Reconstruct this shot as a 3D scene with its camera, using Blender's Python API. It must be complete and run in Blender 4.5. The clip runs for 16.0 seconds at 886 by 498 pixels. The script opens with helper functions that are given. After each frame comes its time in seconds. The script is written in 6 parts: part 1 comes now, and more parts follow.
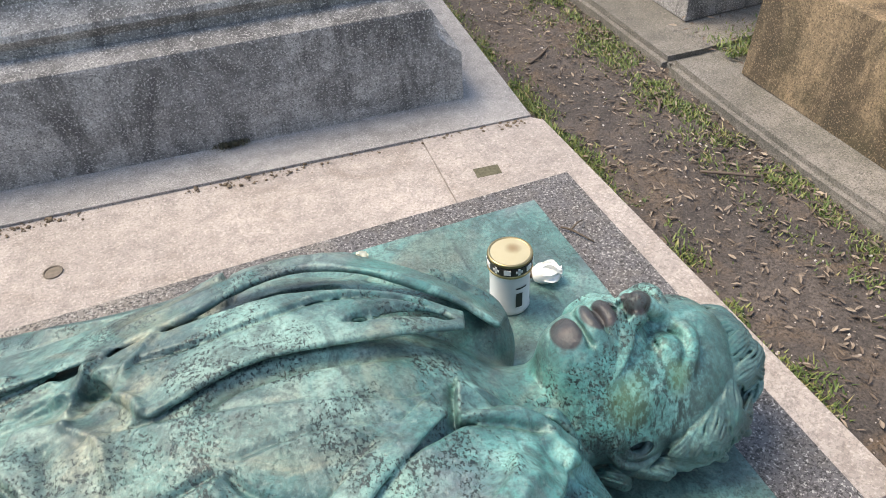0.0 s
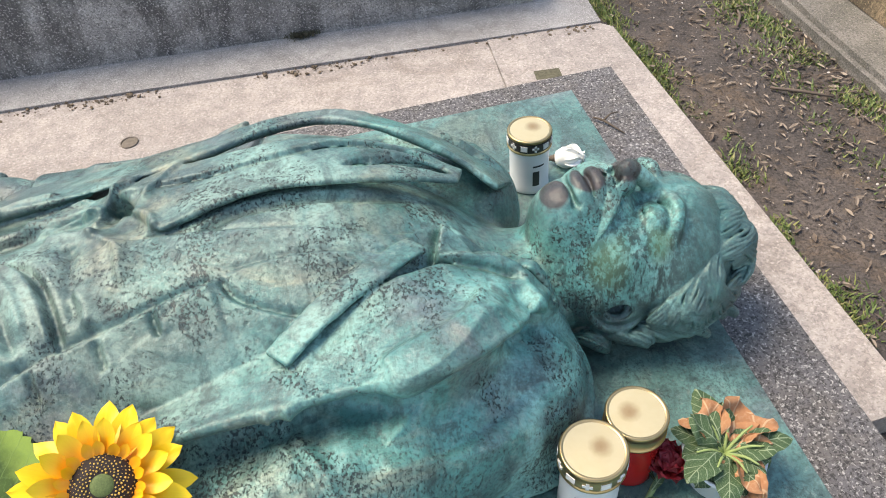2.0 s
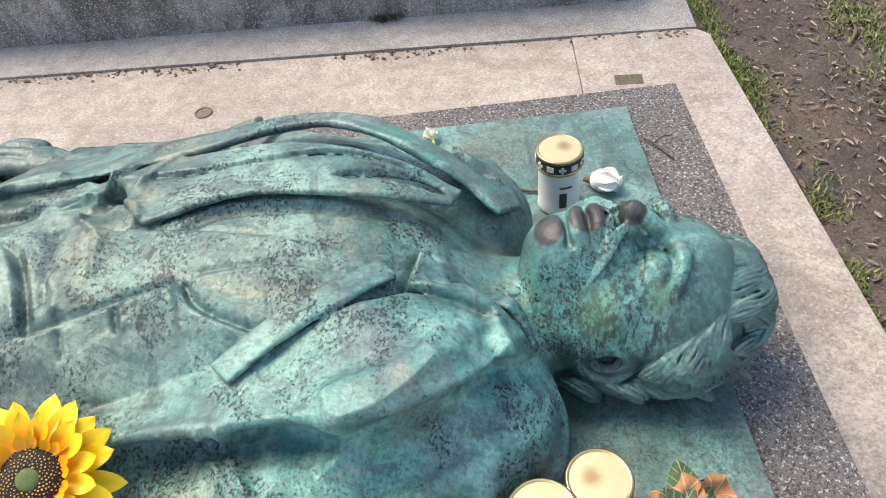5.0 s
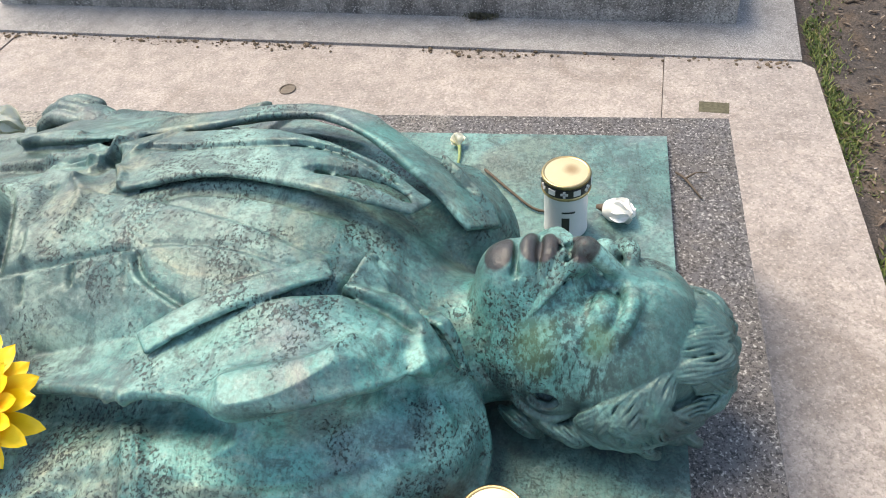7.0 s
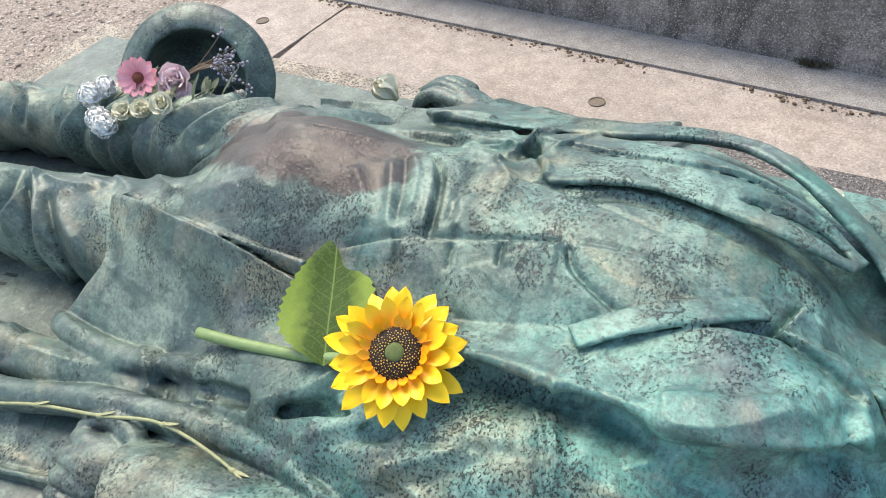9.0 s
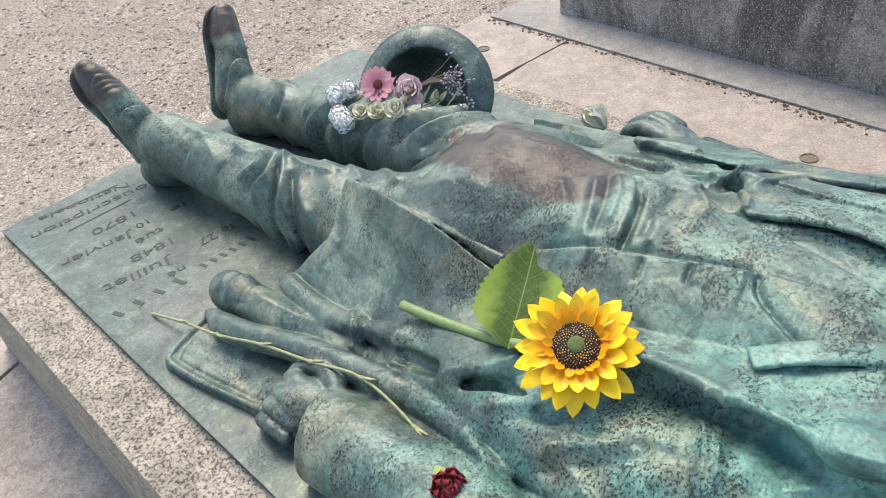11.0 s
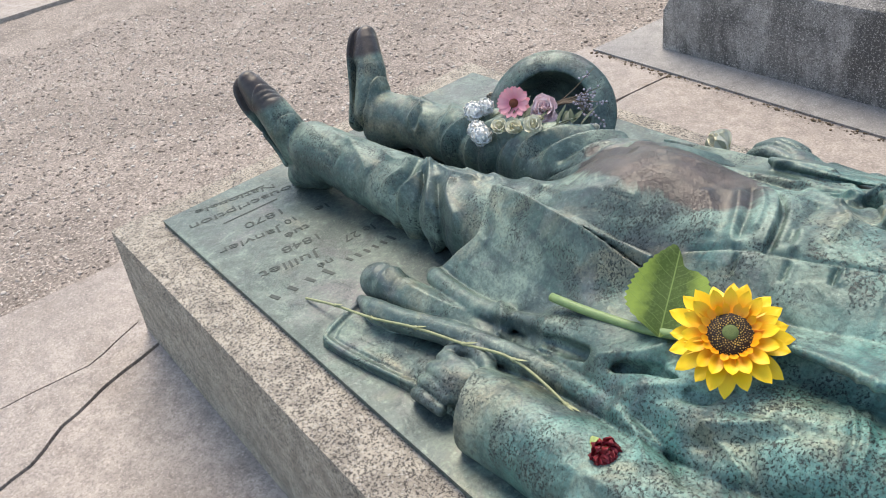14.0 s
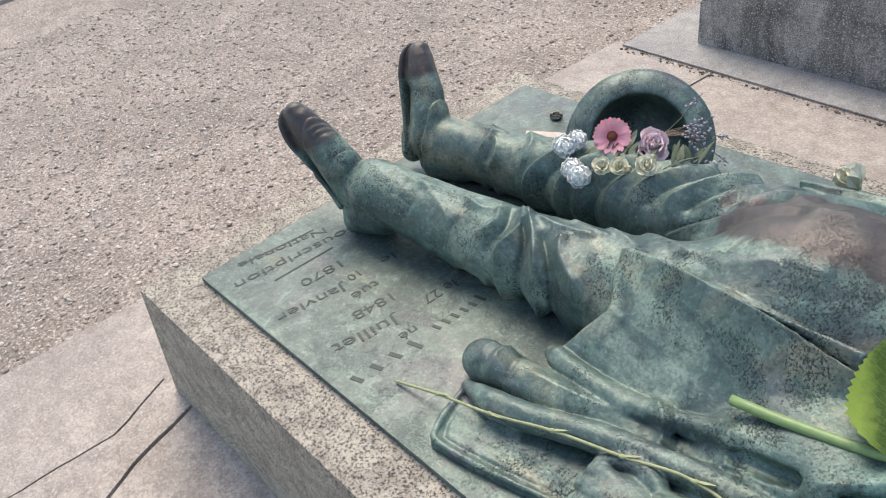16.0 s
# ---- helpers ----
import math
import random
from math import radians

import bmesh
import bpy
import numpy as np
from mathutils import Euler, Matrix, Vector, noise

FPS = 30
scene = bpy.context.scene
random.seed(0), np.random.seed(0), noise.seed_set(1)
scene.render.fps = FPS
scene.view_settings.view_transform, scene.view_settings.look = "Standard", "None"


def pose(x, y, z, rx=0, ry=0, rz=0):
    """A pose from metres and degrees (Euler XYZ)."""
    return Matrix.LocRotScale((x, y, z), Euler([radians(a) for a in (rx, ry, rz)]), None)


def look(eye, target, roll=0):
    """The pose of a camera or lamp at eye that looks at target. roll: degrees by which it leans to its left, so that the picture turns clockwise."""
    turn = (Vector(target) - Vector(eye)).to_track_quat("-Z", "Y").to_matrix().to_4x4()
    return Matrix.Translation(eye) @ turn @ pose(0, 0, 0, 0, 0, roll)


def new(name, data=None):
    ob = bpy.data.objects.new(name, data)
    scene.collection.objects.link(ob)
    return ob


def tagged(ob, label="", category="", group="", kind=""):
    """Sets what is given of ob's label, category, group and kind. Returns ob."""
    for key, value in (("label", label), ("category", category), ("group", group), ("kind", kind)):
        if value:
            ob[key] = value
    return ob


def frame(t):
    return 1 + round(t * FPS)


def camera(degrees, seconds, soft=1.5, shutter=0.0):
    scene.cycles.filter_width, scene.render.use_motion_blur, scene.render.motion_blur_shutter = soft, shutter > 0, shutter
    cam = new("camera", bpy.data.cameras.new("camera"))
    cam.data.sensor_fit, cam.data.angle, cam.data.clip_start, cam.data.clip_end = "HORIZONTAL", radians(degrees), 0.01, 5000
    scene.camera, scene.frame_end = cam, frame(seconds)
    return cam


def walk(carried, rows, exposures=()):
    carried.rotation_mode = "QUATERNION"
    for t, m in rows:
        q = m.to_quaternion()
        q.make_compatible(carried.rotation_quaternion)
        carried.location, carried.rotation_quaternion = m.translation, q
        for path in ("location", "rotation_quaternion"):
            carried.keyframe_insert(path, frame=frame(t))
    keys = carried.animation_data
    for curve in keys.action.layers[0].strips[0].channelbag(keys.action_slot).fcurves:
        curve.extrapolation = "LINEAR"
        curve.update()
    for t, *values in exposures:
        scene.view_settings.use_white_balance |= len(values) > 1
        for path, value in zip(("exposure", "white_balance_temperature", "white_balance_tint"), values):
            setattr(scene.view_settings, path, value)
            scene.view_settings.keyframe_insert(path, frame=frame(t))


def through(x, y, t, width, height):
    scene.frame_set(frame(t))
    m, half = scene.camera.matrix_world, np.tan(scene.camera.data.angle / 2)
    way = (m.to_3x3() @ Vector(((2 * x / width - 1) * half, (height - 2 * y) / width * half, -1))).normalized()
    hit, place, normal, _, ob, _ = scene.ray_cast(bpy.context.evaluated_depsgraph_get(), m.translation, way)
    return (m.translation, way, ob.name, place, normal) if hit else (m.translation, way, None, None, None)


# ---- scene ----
cam = camera(60.9, 16.0, 1.0)
PATH = [
    (0, (1.368, 0.04, 1.133), (1.862, 1.456, -0.189), -3.6),
    (0.5, (1.47, 0.025, 1.103), (1.862, 1.405, -0.291), -4.0),
    (1, (1.52, -0.007, 1.092), (1.752, 1.356, -0.353), -6.2),
    (1.5, (1.496, -0.036, 1.093), (1.685, 1.328, -0.357), -7.0),
    (2, (1.433, -0.071, 1.101), (1.658, 1.293, -0.344), -5.9),
    (2.5, (1.395, -0.084, 1.1), (1.646, 1.282, -0.34), -4.5),
    (3, (1.398, -0.077, 1.096), (1.628, 1.3, -0.337), -3.8),
    (3.5, (1.472, -0.068, 1.104), (1.616, 1.321, -0.328), -4.3),
    (3.7, (1.502, -0.064, 1.097), (1.603, 1.33, -0.333), -4.8),
    (5.8, (1.566, -0.009, 1.091), (1.484, 1.341, -0.383), -8.1),
    (6, (1.563, -0.005, 1.086), (1.484, 1.349, -0.384), -7.3),
    (6.5, (1.631, 0.006, 1.084), (1.44, 1.361, -0.375), -7.7),
    (7, (1.726, -0.002, 1.082), (1.36, 1.339, -0.356), -8.6),
    (7.5, (1.752, -0.024, 1.073), (1.232, 1.285, -0.347), -8.9),
    (8, (1.69, -0.042, 1.085), (1.048, 1.231, -0.318), -9.0),
    (8.5, (1.591, -0.053, 1.099), (0.863, 1.187, -0.291), -8.5),
    (9, (1.498, -0.075, 1.109), (0.687, 1.137, -0.26), -8.0),
    (9.5, (1.452, -0.097, 1.107), (0.55, 1.08, -0.235), -7.7),
    (9.7, (1.457, -0.107, 1.112), (0.519, 1.05, -0.222), -7.6),
    (11.8, (1.559, -0.247, 1.159), (0.265, 0.702, -0.034), -11.3),
    (12, (1.518, -0.282, 1.17), (0.224, 0.678, -0.015), -11.3),
    (12.5, (1.465, -0.338, 1.186), (0.181, 0.659, 0.021), -10.9),
    (13, (1.448, -0.36, 1.183), (0.17, 0.656, 0.028), -10.3),
    (13.5, (1.469, -0.357, 1.175), (0.168, 0.633, 0.023), -9.9),
    (14, (1.532, -0.325, 1.174), (0.18, 0.596, 0.024), -10.0),
    (14.5, (1.548, -0.308, 1.17), (0.142, 0.531, 0.021), -10.4),
    (15, (1.513, -0.319, 1.168), (0.073, 0.459, 0.018), -10.9),
    (15.5, (1.352, -0.346, 1.192), (-0.047, 0.476, 0.023), -10.9),
    (16, (1.2, -0.327, 1.207), (-0.069, 0.629, -0.007), -10.2),
]
walk(cam, [(t, look(eye, target, roll)) for t, eye, target, roll in PATH], [(0.0, 1.44, 7500, 10), (9.0, 1.36, 7550, 9), (12.0, 1.20, 7500, 9), (16.0, 1.12, 7350, 9)])

# ---- world and light ----
world = bpy.data.worlds.new("sky")
scene.world = world
world.use_nodes = True
_wn = world.node_tree.nodes
_sky = _wn.new("ShaderNodeTexSky")
_sky.sky_type, _sky.sun_disc = "NISHITA", False
SUN_FROM = Vector((-0.42, 0.30, 0.86)).normalized()
_sky.sun_elevation = math.asin(SUN_FROM.z)
_sky.sun_rotation = math.atan2(SUN_FROM.x, SUN_FROM.y)
world.node_tree.links.new(_sky.outputs[0], _wn["Background"].inputs[0])
_wn["Background"].inputs[1].default_value = 0.145
sun = new("sun", bpy.data.lights.new("sun", "SUN"))
sun.data.energy, sun.data.angle, sun.data.color = 1.8, radians(34), (1.0, 0.93, 0.84)
sun.matrix_world = look(SUN_FROM * 10, (0, 0, 0))


# ---- materials ----
class Nodes:
    """A small helper to write node materials."""

    def __init__(self, name):
        self.m = bpy.data.materials.new(name)
        self.m.use_nodes = True
        self.t = self.m.node_tree
        self.bsdf = self.t.nodes["Principled BSDF"]
        self.pos = self.t.nodes.new("ShaderNodeTexCoord").outputs["Object"]

    def put(self, socket, value):
        if hasattr(value, "links"):
            self.t.links.new(value, socket)
        else:
            socket.default_value = value

    def world(self):
        return self.t.nodes.new("ShaderNodeNewGeometry").outputs["Position"]

    def stretch(self, vec, scale, rot=(0, 0, 0)):
        n = self.t.nodes.new("ShaderNodeMapping")
        n.inputs["Scale"].default_value = scale
        n.inputs["Rotation"].default_value = rot
        self.put(n.inputs["Vector"], vec)
        return n.outputs[0]

    def noise(self, vec, scale, detail=4.0, rough=0.55, distort=0.0):
        n = self.t.nodes.new("ShaderNodeTexNoise")
        self.put(n.inputs["Vector"], vec)
        n.inputs["Scale"].default_value, n.inputs["Detail"].default_value = scale, detail
        n.inputs["Roughness"].default_value, n.inputs["Distortion"].default_value = rough, distort
        return n.outputs[0]

    def cells(self, vec, scale, out="Distance"):
        n = self.t.nodes.new("ShaderNodeTexVoronoi")
        self.put(n.inputs["Vector"], vec)
        n.inputs["Scale"].default_value = scale
        return n.outputs[out]

    def ramp(self, fac, *stops):
        n = self.t.nodes.new("ShaderNodeValToRGB")
        self.put(n.inputs[0], fac)
        e = n.color_ramp.elements
        while len(e) < len(stops):
            e.new(0.5)
        for el, (p, c) in zip(e, stops):
            el.position = p
            el.color = (*c, 1) if isinstance(c, tuple) else (c, c, c, 1)
        return n.outputs[0]

    def mix(self, fac, a, b, mode="MIX"):
        n = self.t.nodes.new("ShaderNodeMix")
        n.data_type, n.blend_type = "RGBA", mode
        self.put(n.inputs[0], fac)
        for s, v in ((n.inputs[6], a), (n.inputs[7], b)):
            self.put(s, (*v, 1) if isinstance(v, tuple) else v)
        return n.outputs[2]

    def math(self, op, a, b=0.0, clamp=False):
        n = self.t.nodes.new("ShaderNodeMath")
        n.operation, n.use_clamp = op, clamp
        self.put(n.inputs[0], a)
        self.put(n.inputs[1], b)
        return n.outputs[0]

    def blob(self, centre, radii, soft=0.35, wobble=None, amount=0.6):
        """1 inside an ellipsoid at a place in the world, 0 outside."""
        n = self.t.nodes.new("ShaderNodeVectorMath")
        n.operation = "SUBTRACT"
        self.put(n.inputs[0], self.world())
        n.inputs[1].default_value = centre
        d = self.t.nodes.new("ShaderNodeVectorMath")
        d.operation = "DIVIDE"
        self.put(d.inputs[0], n.outputs[0])
        d.inputs[1].default_value = radii
        le = self.t.nodes.new("ShaderNodeVectorMath")
        le.operation = "LENGTH"
        self.put(le.inputs[0], d.outputs[0])
        v = le.outputs["Value"]
        if wobble is not None:
            v = self.math("ADD", v, self.math("MULTIPLY", self.math("SUBTRACT", wobble, 0.5), amount * 2))
        return self.ramp(v, (1 - soft, 1.0), (1.0, 0.0))

    def bump(self, height, strength=0.3, dist=0.002, after=None):
        n = self.t.nodes.new("ShaderNodeBump")
        n.inputs["Strength"].default_value, n.inputs["Distance"].default_value = strength, dist
        self.put(n.inputs["Height"], height)
        if after is not None:
            self.put(n.inputs["Normal"], after)
        return n.outputs[0]

    def done(self, color, rough=0.6, metal=0.0, normal=None, **more):
        self.put(self.bsdf.inputs["Base Color"], (*color, 1) if isinstance(color, tuple) else color)
        self.put(self.bsdf.inputs["Roughness"], rough)
        self.put(self.bsdf.inputs["Metallic"], metal)
        if normal is not None:
            self.put(self.bsdf.inputs["Normal"], normal)
        for k, v in more.items():
            self.put(self.bsdf.inputs[k.replace("_", " ")], v)
        return self.m


def stone(name, light, dark, grain=260.0, patch=3.0, rough=0.85, speck=0.0, stain=(0.0, (0, 0, 0)), relief=0.4, grit=0.8, streak=0.0):
    n = Nodes(name)
    w = n.world()
    big = n.noise(w, patch, 7, 0.66, 0.6)
    c = n.mix(n.ramp(big, (0.36, 0.0), (0.62, 1.0)), dark, light)
    mid = n.noise(w, patch * 8, 6, 0.7, 0.3)
    c = n.mix(n.ramp(mid, (0.36, 0.55), (0.56, 0.0)), c, tuple(v * 0.6 for v in dark))
    if stain[0]:
        s = n.ramp(n.noise(w, 4.0, 8, 0.72, 1.2), (0.50, 0.0), (0.64, stain[0]))
        c = n.mix(s, c, stain[1])
    fine = n.noise(w, grain, 4, 0.75)
    c = n.mix(n.ramp(fine, (0.40, grit), (0.52, 0.0)), c, tuple(v * 0.42 for v in dark))
    if streak:
        c = n.mix(n.ramp(n.noise(n.stretch(w, (8, 8, 2.2)), 1.0, 7, 0.7, 0.5), (0.46, 0.0), (0.60, streak)), c, tuple(v * 0.3 for v in dark))
    glint = n.noise(n.stretch(w, (1.1, 1.1, 1.1), (1, 2, 3)), grain * 0.9, 3, 0.7)
    c = n.mix(n.ramp(glint, (0.54, 0.0), (0.66, 0.35 + speck)), c, tuple(min(0.9, v * 1.6) for v in light))
    b = n.bump(n.math("ADD", fine, n.math("MULTIPLY", mid, 1.5)), relief, 0.004)
    return n.done(c, rough, 0.0, b)


M = {}
M["pale"] = stone("pale_limestone", (0.47, 0.41, 0.365), (0.34, 0.295, 0.265), 150, 2.6, 0.85, 0.0, (0.45, (0.24, 0.195, 0.16)), 0.7, 0.5)
M["wall"] = stone("weathered_stone", (0.45, 0.425, 0.395), (0.27, 0.255, 0.24), 200, 3.4, 0.85, 0.3, (0.85, (0.085, 0.080, 0.074)), 0.6, 0.9, 0.92)
M["step"] = stone("worn_step_stone", (0.40, 0.38, 0.36), (0.27, 0.255, 0.245), 270, 2.4, 0.85, 0.3, (0.3, (0.15, 0.145, 0.14)), 0.6)
M["kerb"] = stone("grey_kerb_stone", (0.25, 0.225, 0.195), (0.14, 0.13, 0.11), 220, 3.0, 0.9, 0.2, (0.35, (0.09, 0.09, 0.06)))
M["tomb"] = stone("mossy_brown_stone", (0.38, 0.27, 0.16), (0.19, 0.145, 0.09), 200, 5.0, 0.9, 0.1, (0.85, (0.055, 0.050, 0.025)), 0.9, 0.8, 0.8)
M["gravel"] = stone("gravel", (0.40, 0.34, 0.295), (0.25, 0.21, 0.18), 105, 1.8, 0.95, 0.5, (0.45, (0.17, 0.14, 0.115)), 1.0, 1.0)
M["dirt"] = stone("trodden_earth", (0.12, 0.098, 0.084), (0.066, 0.056, 0.05), 150, 3.0, 0.97, 0.1, (0.6, (0.17, 0.115, 0.07)), 1.0)


def graded_granite():
    """Dark at the head, paler towards the feet."""
    n = Nodes("speckled_granite")
    w = n.world()
    x = n.t.nodes.new("ShaderNodeSeparateXYZ")
    n.put(x.inputs[0], w)
    big = n.noise(w, 3.0, 7, 0.66, 0.6)
    along = n.math("ADD", n.math("MULTIPLY", x.outputs["X"], 0.5), n.math("MULTIPLY", n.math("SUBTRACT", big, 0.5), 0.9))
    c = n.mix(n.ramp(along, (0.36, 0.0), (0.72, 1.0)), (0.46, 0.405, 0.33), (0.125, 0.115, 0.115))
    c = n.mix(n.ramp(n.noise(w, 22, 6, 0.7), (0.42, 0.5), (0.56, 0.0)), c, (0.13, 0.11, 0.09))
    fine = n.noise(w, 260, 4, 0.75)
    c = n.mix(n.ramp(fine, (0.44, 0.95), (0.50, 0.0)), c, (0.03, 0.027, 0.025))
    glint = n.noise(n.stretch(w, (1.1, 1.1, 1.1), (1, 2, 3)), 230, 3, 0.7)
    c = n.mix(n.ramp(glint, (0.56, 0.0), (0.66, 0.8)), c, (0.50, 0.47, 0.43))
    return n.done(c, 0.8, 0.0, n.bump(n.math("ADD", fine, big), 0.7, 0.004))


M["granite"] = graded_granite()


def plain(name, color, rough=0.5, metal=0.0, vary=0.25, scale=40.0, **more):
    n = Nodes(name)
    f = n.noise(n.world(), scale, 4, 0.6)
    c = n.mix(n.ramp(f, (0.3, 0.0), (0.7, 1.0)), tuple(v * (1 - vary) for v in color), color)
    return n.done(c, rough, metal, n.bump(f, 0.08, 0.001), **more)


# ---- building helpers ----
def mesh_of(bm, name):
    me = bpy.data.meshes.new(name)
    bm.to_mesh(me)
    bm.free()
    return me


def part(name, bm, material, parent=None, label="", smooth=False):
    me = mesh_of(bm, name) if isinstance(bm, bmesh.types.BMesh) else bm
    if material is not None and not me.materials:
        me.materials.append(material)
    if smooth:
        me.polygons.foreach_set("use_smooth", [True] * len(me.polygons))
    ob = new(name, me)
    if parent is not None:
        ob.parent = parent
    if label:
        tagged(ob, label)
    return ob


def hull(bottom, top, bevel=0.0, cuts=0, rough=0.0, seed=0):
    """A block between two quads, its edges bevelled, its faces cut and slightly uneven."""
    bm = bmesh.new()
    a = [bm.verts.new(p) for p in bottom]
    b = [bm.verts.new(p) for p in top]
    bm.faces.new(a[::-1])
    bm.faces.new(b)
    for i in range(len(a)):
        j = (i + 1) % len(a)
        bm.faces.new((a[i], a[j], b[j], b[i]))
    if cuts:
        bmesh.ops.subdivide_edges(bm, edges=bm.edges[:], cuts=cuts, use_grid_fill=True)
    if bevel:
        sharp = [e for e in bm.edges if len(e.link_faces) == 2 and e.calc_face_angle(0) > 0.5]
        bmesh.ops.bevel(bm, geom=sharp, offset=bevel, segments=2, affect="EDGES")
    if rough:
        for v in bm.verts:
            v.co += rough * noise.noise_vector(v.co * 6 + Vector((seed, 0, 0))) + 0.5 * rough * noise.noise_vector(v.co * 23)
    bmesh.ops.recalc_face_normals(bm, faces=bm.faces[:])
    return bm


def quad(x0, y0, x1, y1, z):
    return [(x0, y0, z), (x1, y0, z), (x1, y1, z), (x0, y1, z)]


def sheet(corners, nx, ny, height, material, name):
    """A gridded ground sheet over four corners with a height function."""
    c = [Vector(p) for p in corners]
    pts, faces = [], []
    for j in range(ny + 1):
        for i in range(nx + 1):
            u, v = i / nx, j / ny
            p = (c[0] * (1 - u) + c[1] * u) * (1 - v) + (c[3] * (1 - u) + c[2] * u) * v
            pts.append((p.x, p.y, p.z + height(p.x, p.y)))
    for j in range(ny):
        for i in range(nx):
            k = j * (nx + 1) + i
            faces.append((k, k + 1, k + nx + 2, k + nx + 1))
    me = bpy.data.meshes.new(name)
    me.from_pydata(pts, [], faces)
    me.materials.append(material)
    me.polygons.foreach_set("use_smooth", [True] * len(faces))
    return me


# ---- the ground and the stone round the grave ----
PLATE, TOP = 0.36, 0.348

ground = tagged(new("ground", sheet([(-1500, -1500, -0.075), (1500, -1500, -0.075), (1500, 1500, -0.075), (-1500, 1500, -0.075)], 8, 8, lambda x, y: 0, M["gravel"], "ground")),
                "pale gravel ground between the graves", "ground", kind="structure")
yard = tagged(new("gravel_yard", sheet([(-6.5, -3, -0.03), (-0.4, -3, -0.03), (-0.4, 6, -0.03), (-6.5, 6, -0.03)], 150, 200,
              lambda x, y: 0.010 * noise.noise((x * 2.5, y * 2.5, 0)) + 0.005 * noise.noise((x * 14, y * 14, 3)), M["gravel"], "gravel_yard")),
              "trodden beige gravel yard beyond the feet", "gravel", kind="structure")
path = tagged(new("path", sheet([(2.15, -3, -0.055), (2.95, -3, -0.055), (2.95, 6, -0.055), (2.15, 6, -0.055)], 60, 420,
              lambda x, y: 0.012 * noise.noise((x * 4, y * 4, 9)) + 0.006 * noise.noise((x * 21, y * 21, 3)), M["dirt"], "path")),
              "dark trodden earth path with dry leaves", "path", kind="structure")

platform = tagged(new("platform"), "pale worn limestone paving around the tomb", "paving", kind="structure")
PLAT = [
    [(-0.66, -1.6), (-0.297, -1.6), (-0.186, -0.43), (-0.171, -0.261), (-0.237, -0.105), (-0.160, -0.09), (-0.12, 0.9), (-0.042, 1.64), (-0.02, 1.86), (-0.455, 1.90)],
    [(-0.290, -1.6), (0.42, -1.6), (0.05, -0.47), (-0.016, -0.385), (-0.078, -0.228), (-0.115, -0.09), (-0.155, -0.085), (-0.229, -0.105), (-0.163, -0.259), (-0.178, -0.43)],
    [(0.425, -1.6), (2.0, -1.6), (2.0, 0.38), (1.79, 0.385), (1.79, 0.89), (-0.05, 0.89), (-0.110, -0.09), (-0.073, -0.226), (-0.011, -0.382), (0.054, -0.468)],
    [(-0.03, 0.9), (1.845, 0.9), (1.878, 1.30), (1.903, 1.70), (-0.012, 1.845), (-0.034, 1.64)],
    [(1.8, 0.392), (2.13, 0.392), (2.257, 0.40), (2.245, 1.64), (2.215, 1.672), (1.9045, 1.698), (1.8795, 1.30), (1.8465, 0.9)],
]


def ragged(c):
    """Cracks run unevenly: the same wander for both sides of a crack."""
    out = []
    for (x0, y0), (x1, y1) in zip(c, c[1:] + c[:1]):
        m = max(1, int(math.hypot(x1 - x0, y1 - y0) / 0.035)) if max(y0, y1) < 0 and max(x0, x1) < 0.6 else 1
        for k in range(m):
            x, y = x0 + (x1 - x0) * k / m, y0 + (y1 - y0) * k / m
            if m > 1:
                v = noise.noise_vector((x * 7, y * 7, 4)) * 0.013 + noise.noise_vector((x * 26, y * 26, 1)) * 0.005
                x, y = x + v.x, y + v.y
            out.append((x, y))
    return out


for i, c in enumerate(PLAT):
    c = ragged(c)
    part("slab", hull([(x, y, -0.12) for x, y in c], [(x, y, 0.003 * math.sin(i * 2.1)) for x, y in c], 0.0035), M["pale"], platform)

plinth = tagged(new("granite_plinth"), "speckled dark granite block under the bronze effigy", "plinth")
part("block", hull([(-0.184, -0.104, 0.0), (2.0, -0.104, 0.0), (2.0, 1.03, 0.0), (-0.184, 1.03, 0.0)],
                   quad(-0.086, -0.094, 1.935, 0.98, TOP), 0.006, 0), M["granite"], plinth)
plaque = tagged(new("bronze_plaque"), "green patinated bronze base plate with incised inscription", "plaque")

# the neighbour's tomb behind
neighbour = tagged(new("neighbour_tomb"), "weathered grey stone tomb with moulded plinth on low step", "tomb")


def skew(x, y, z):
    """Lays a point of the neighbour's tomb, measured along its own front, into the world."""
    a = -0.078
    return (-0.18 + x * math.cos(a) - y * math.sin(a) , 2.012 + x * math.sin(a) + y * math.cos(a), z)


def sblock(x0, y0, x1, y1, z0, z1, inset=0.0):
    return hull([skew(x0, y0, z0), skew(x1, y0, z0), skew(x1, y1, z0), skew(x0, y1, z0)],
                [skew(x0 + inset, y0 + inset, z1), skew(x1 - inset, y0 + inset, z1), skew(x1 - inset, y1 - inset, z1), skew(x0 + inset, y1 - inset, z1)], 0.006)


part("step", sblock(-0.215, -0.155, 2.42, 1.5, -0.1, 0.008), M["step"], neighbour)


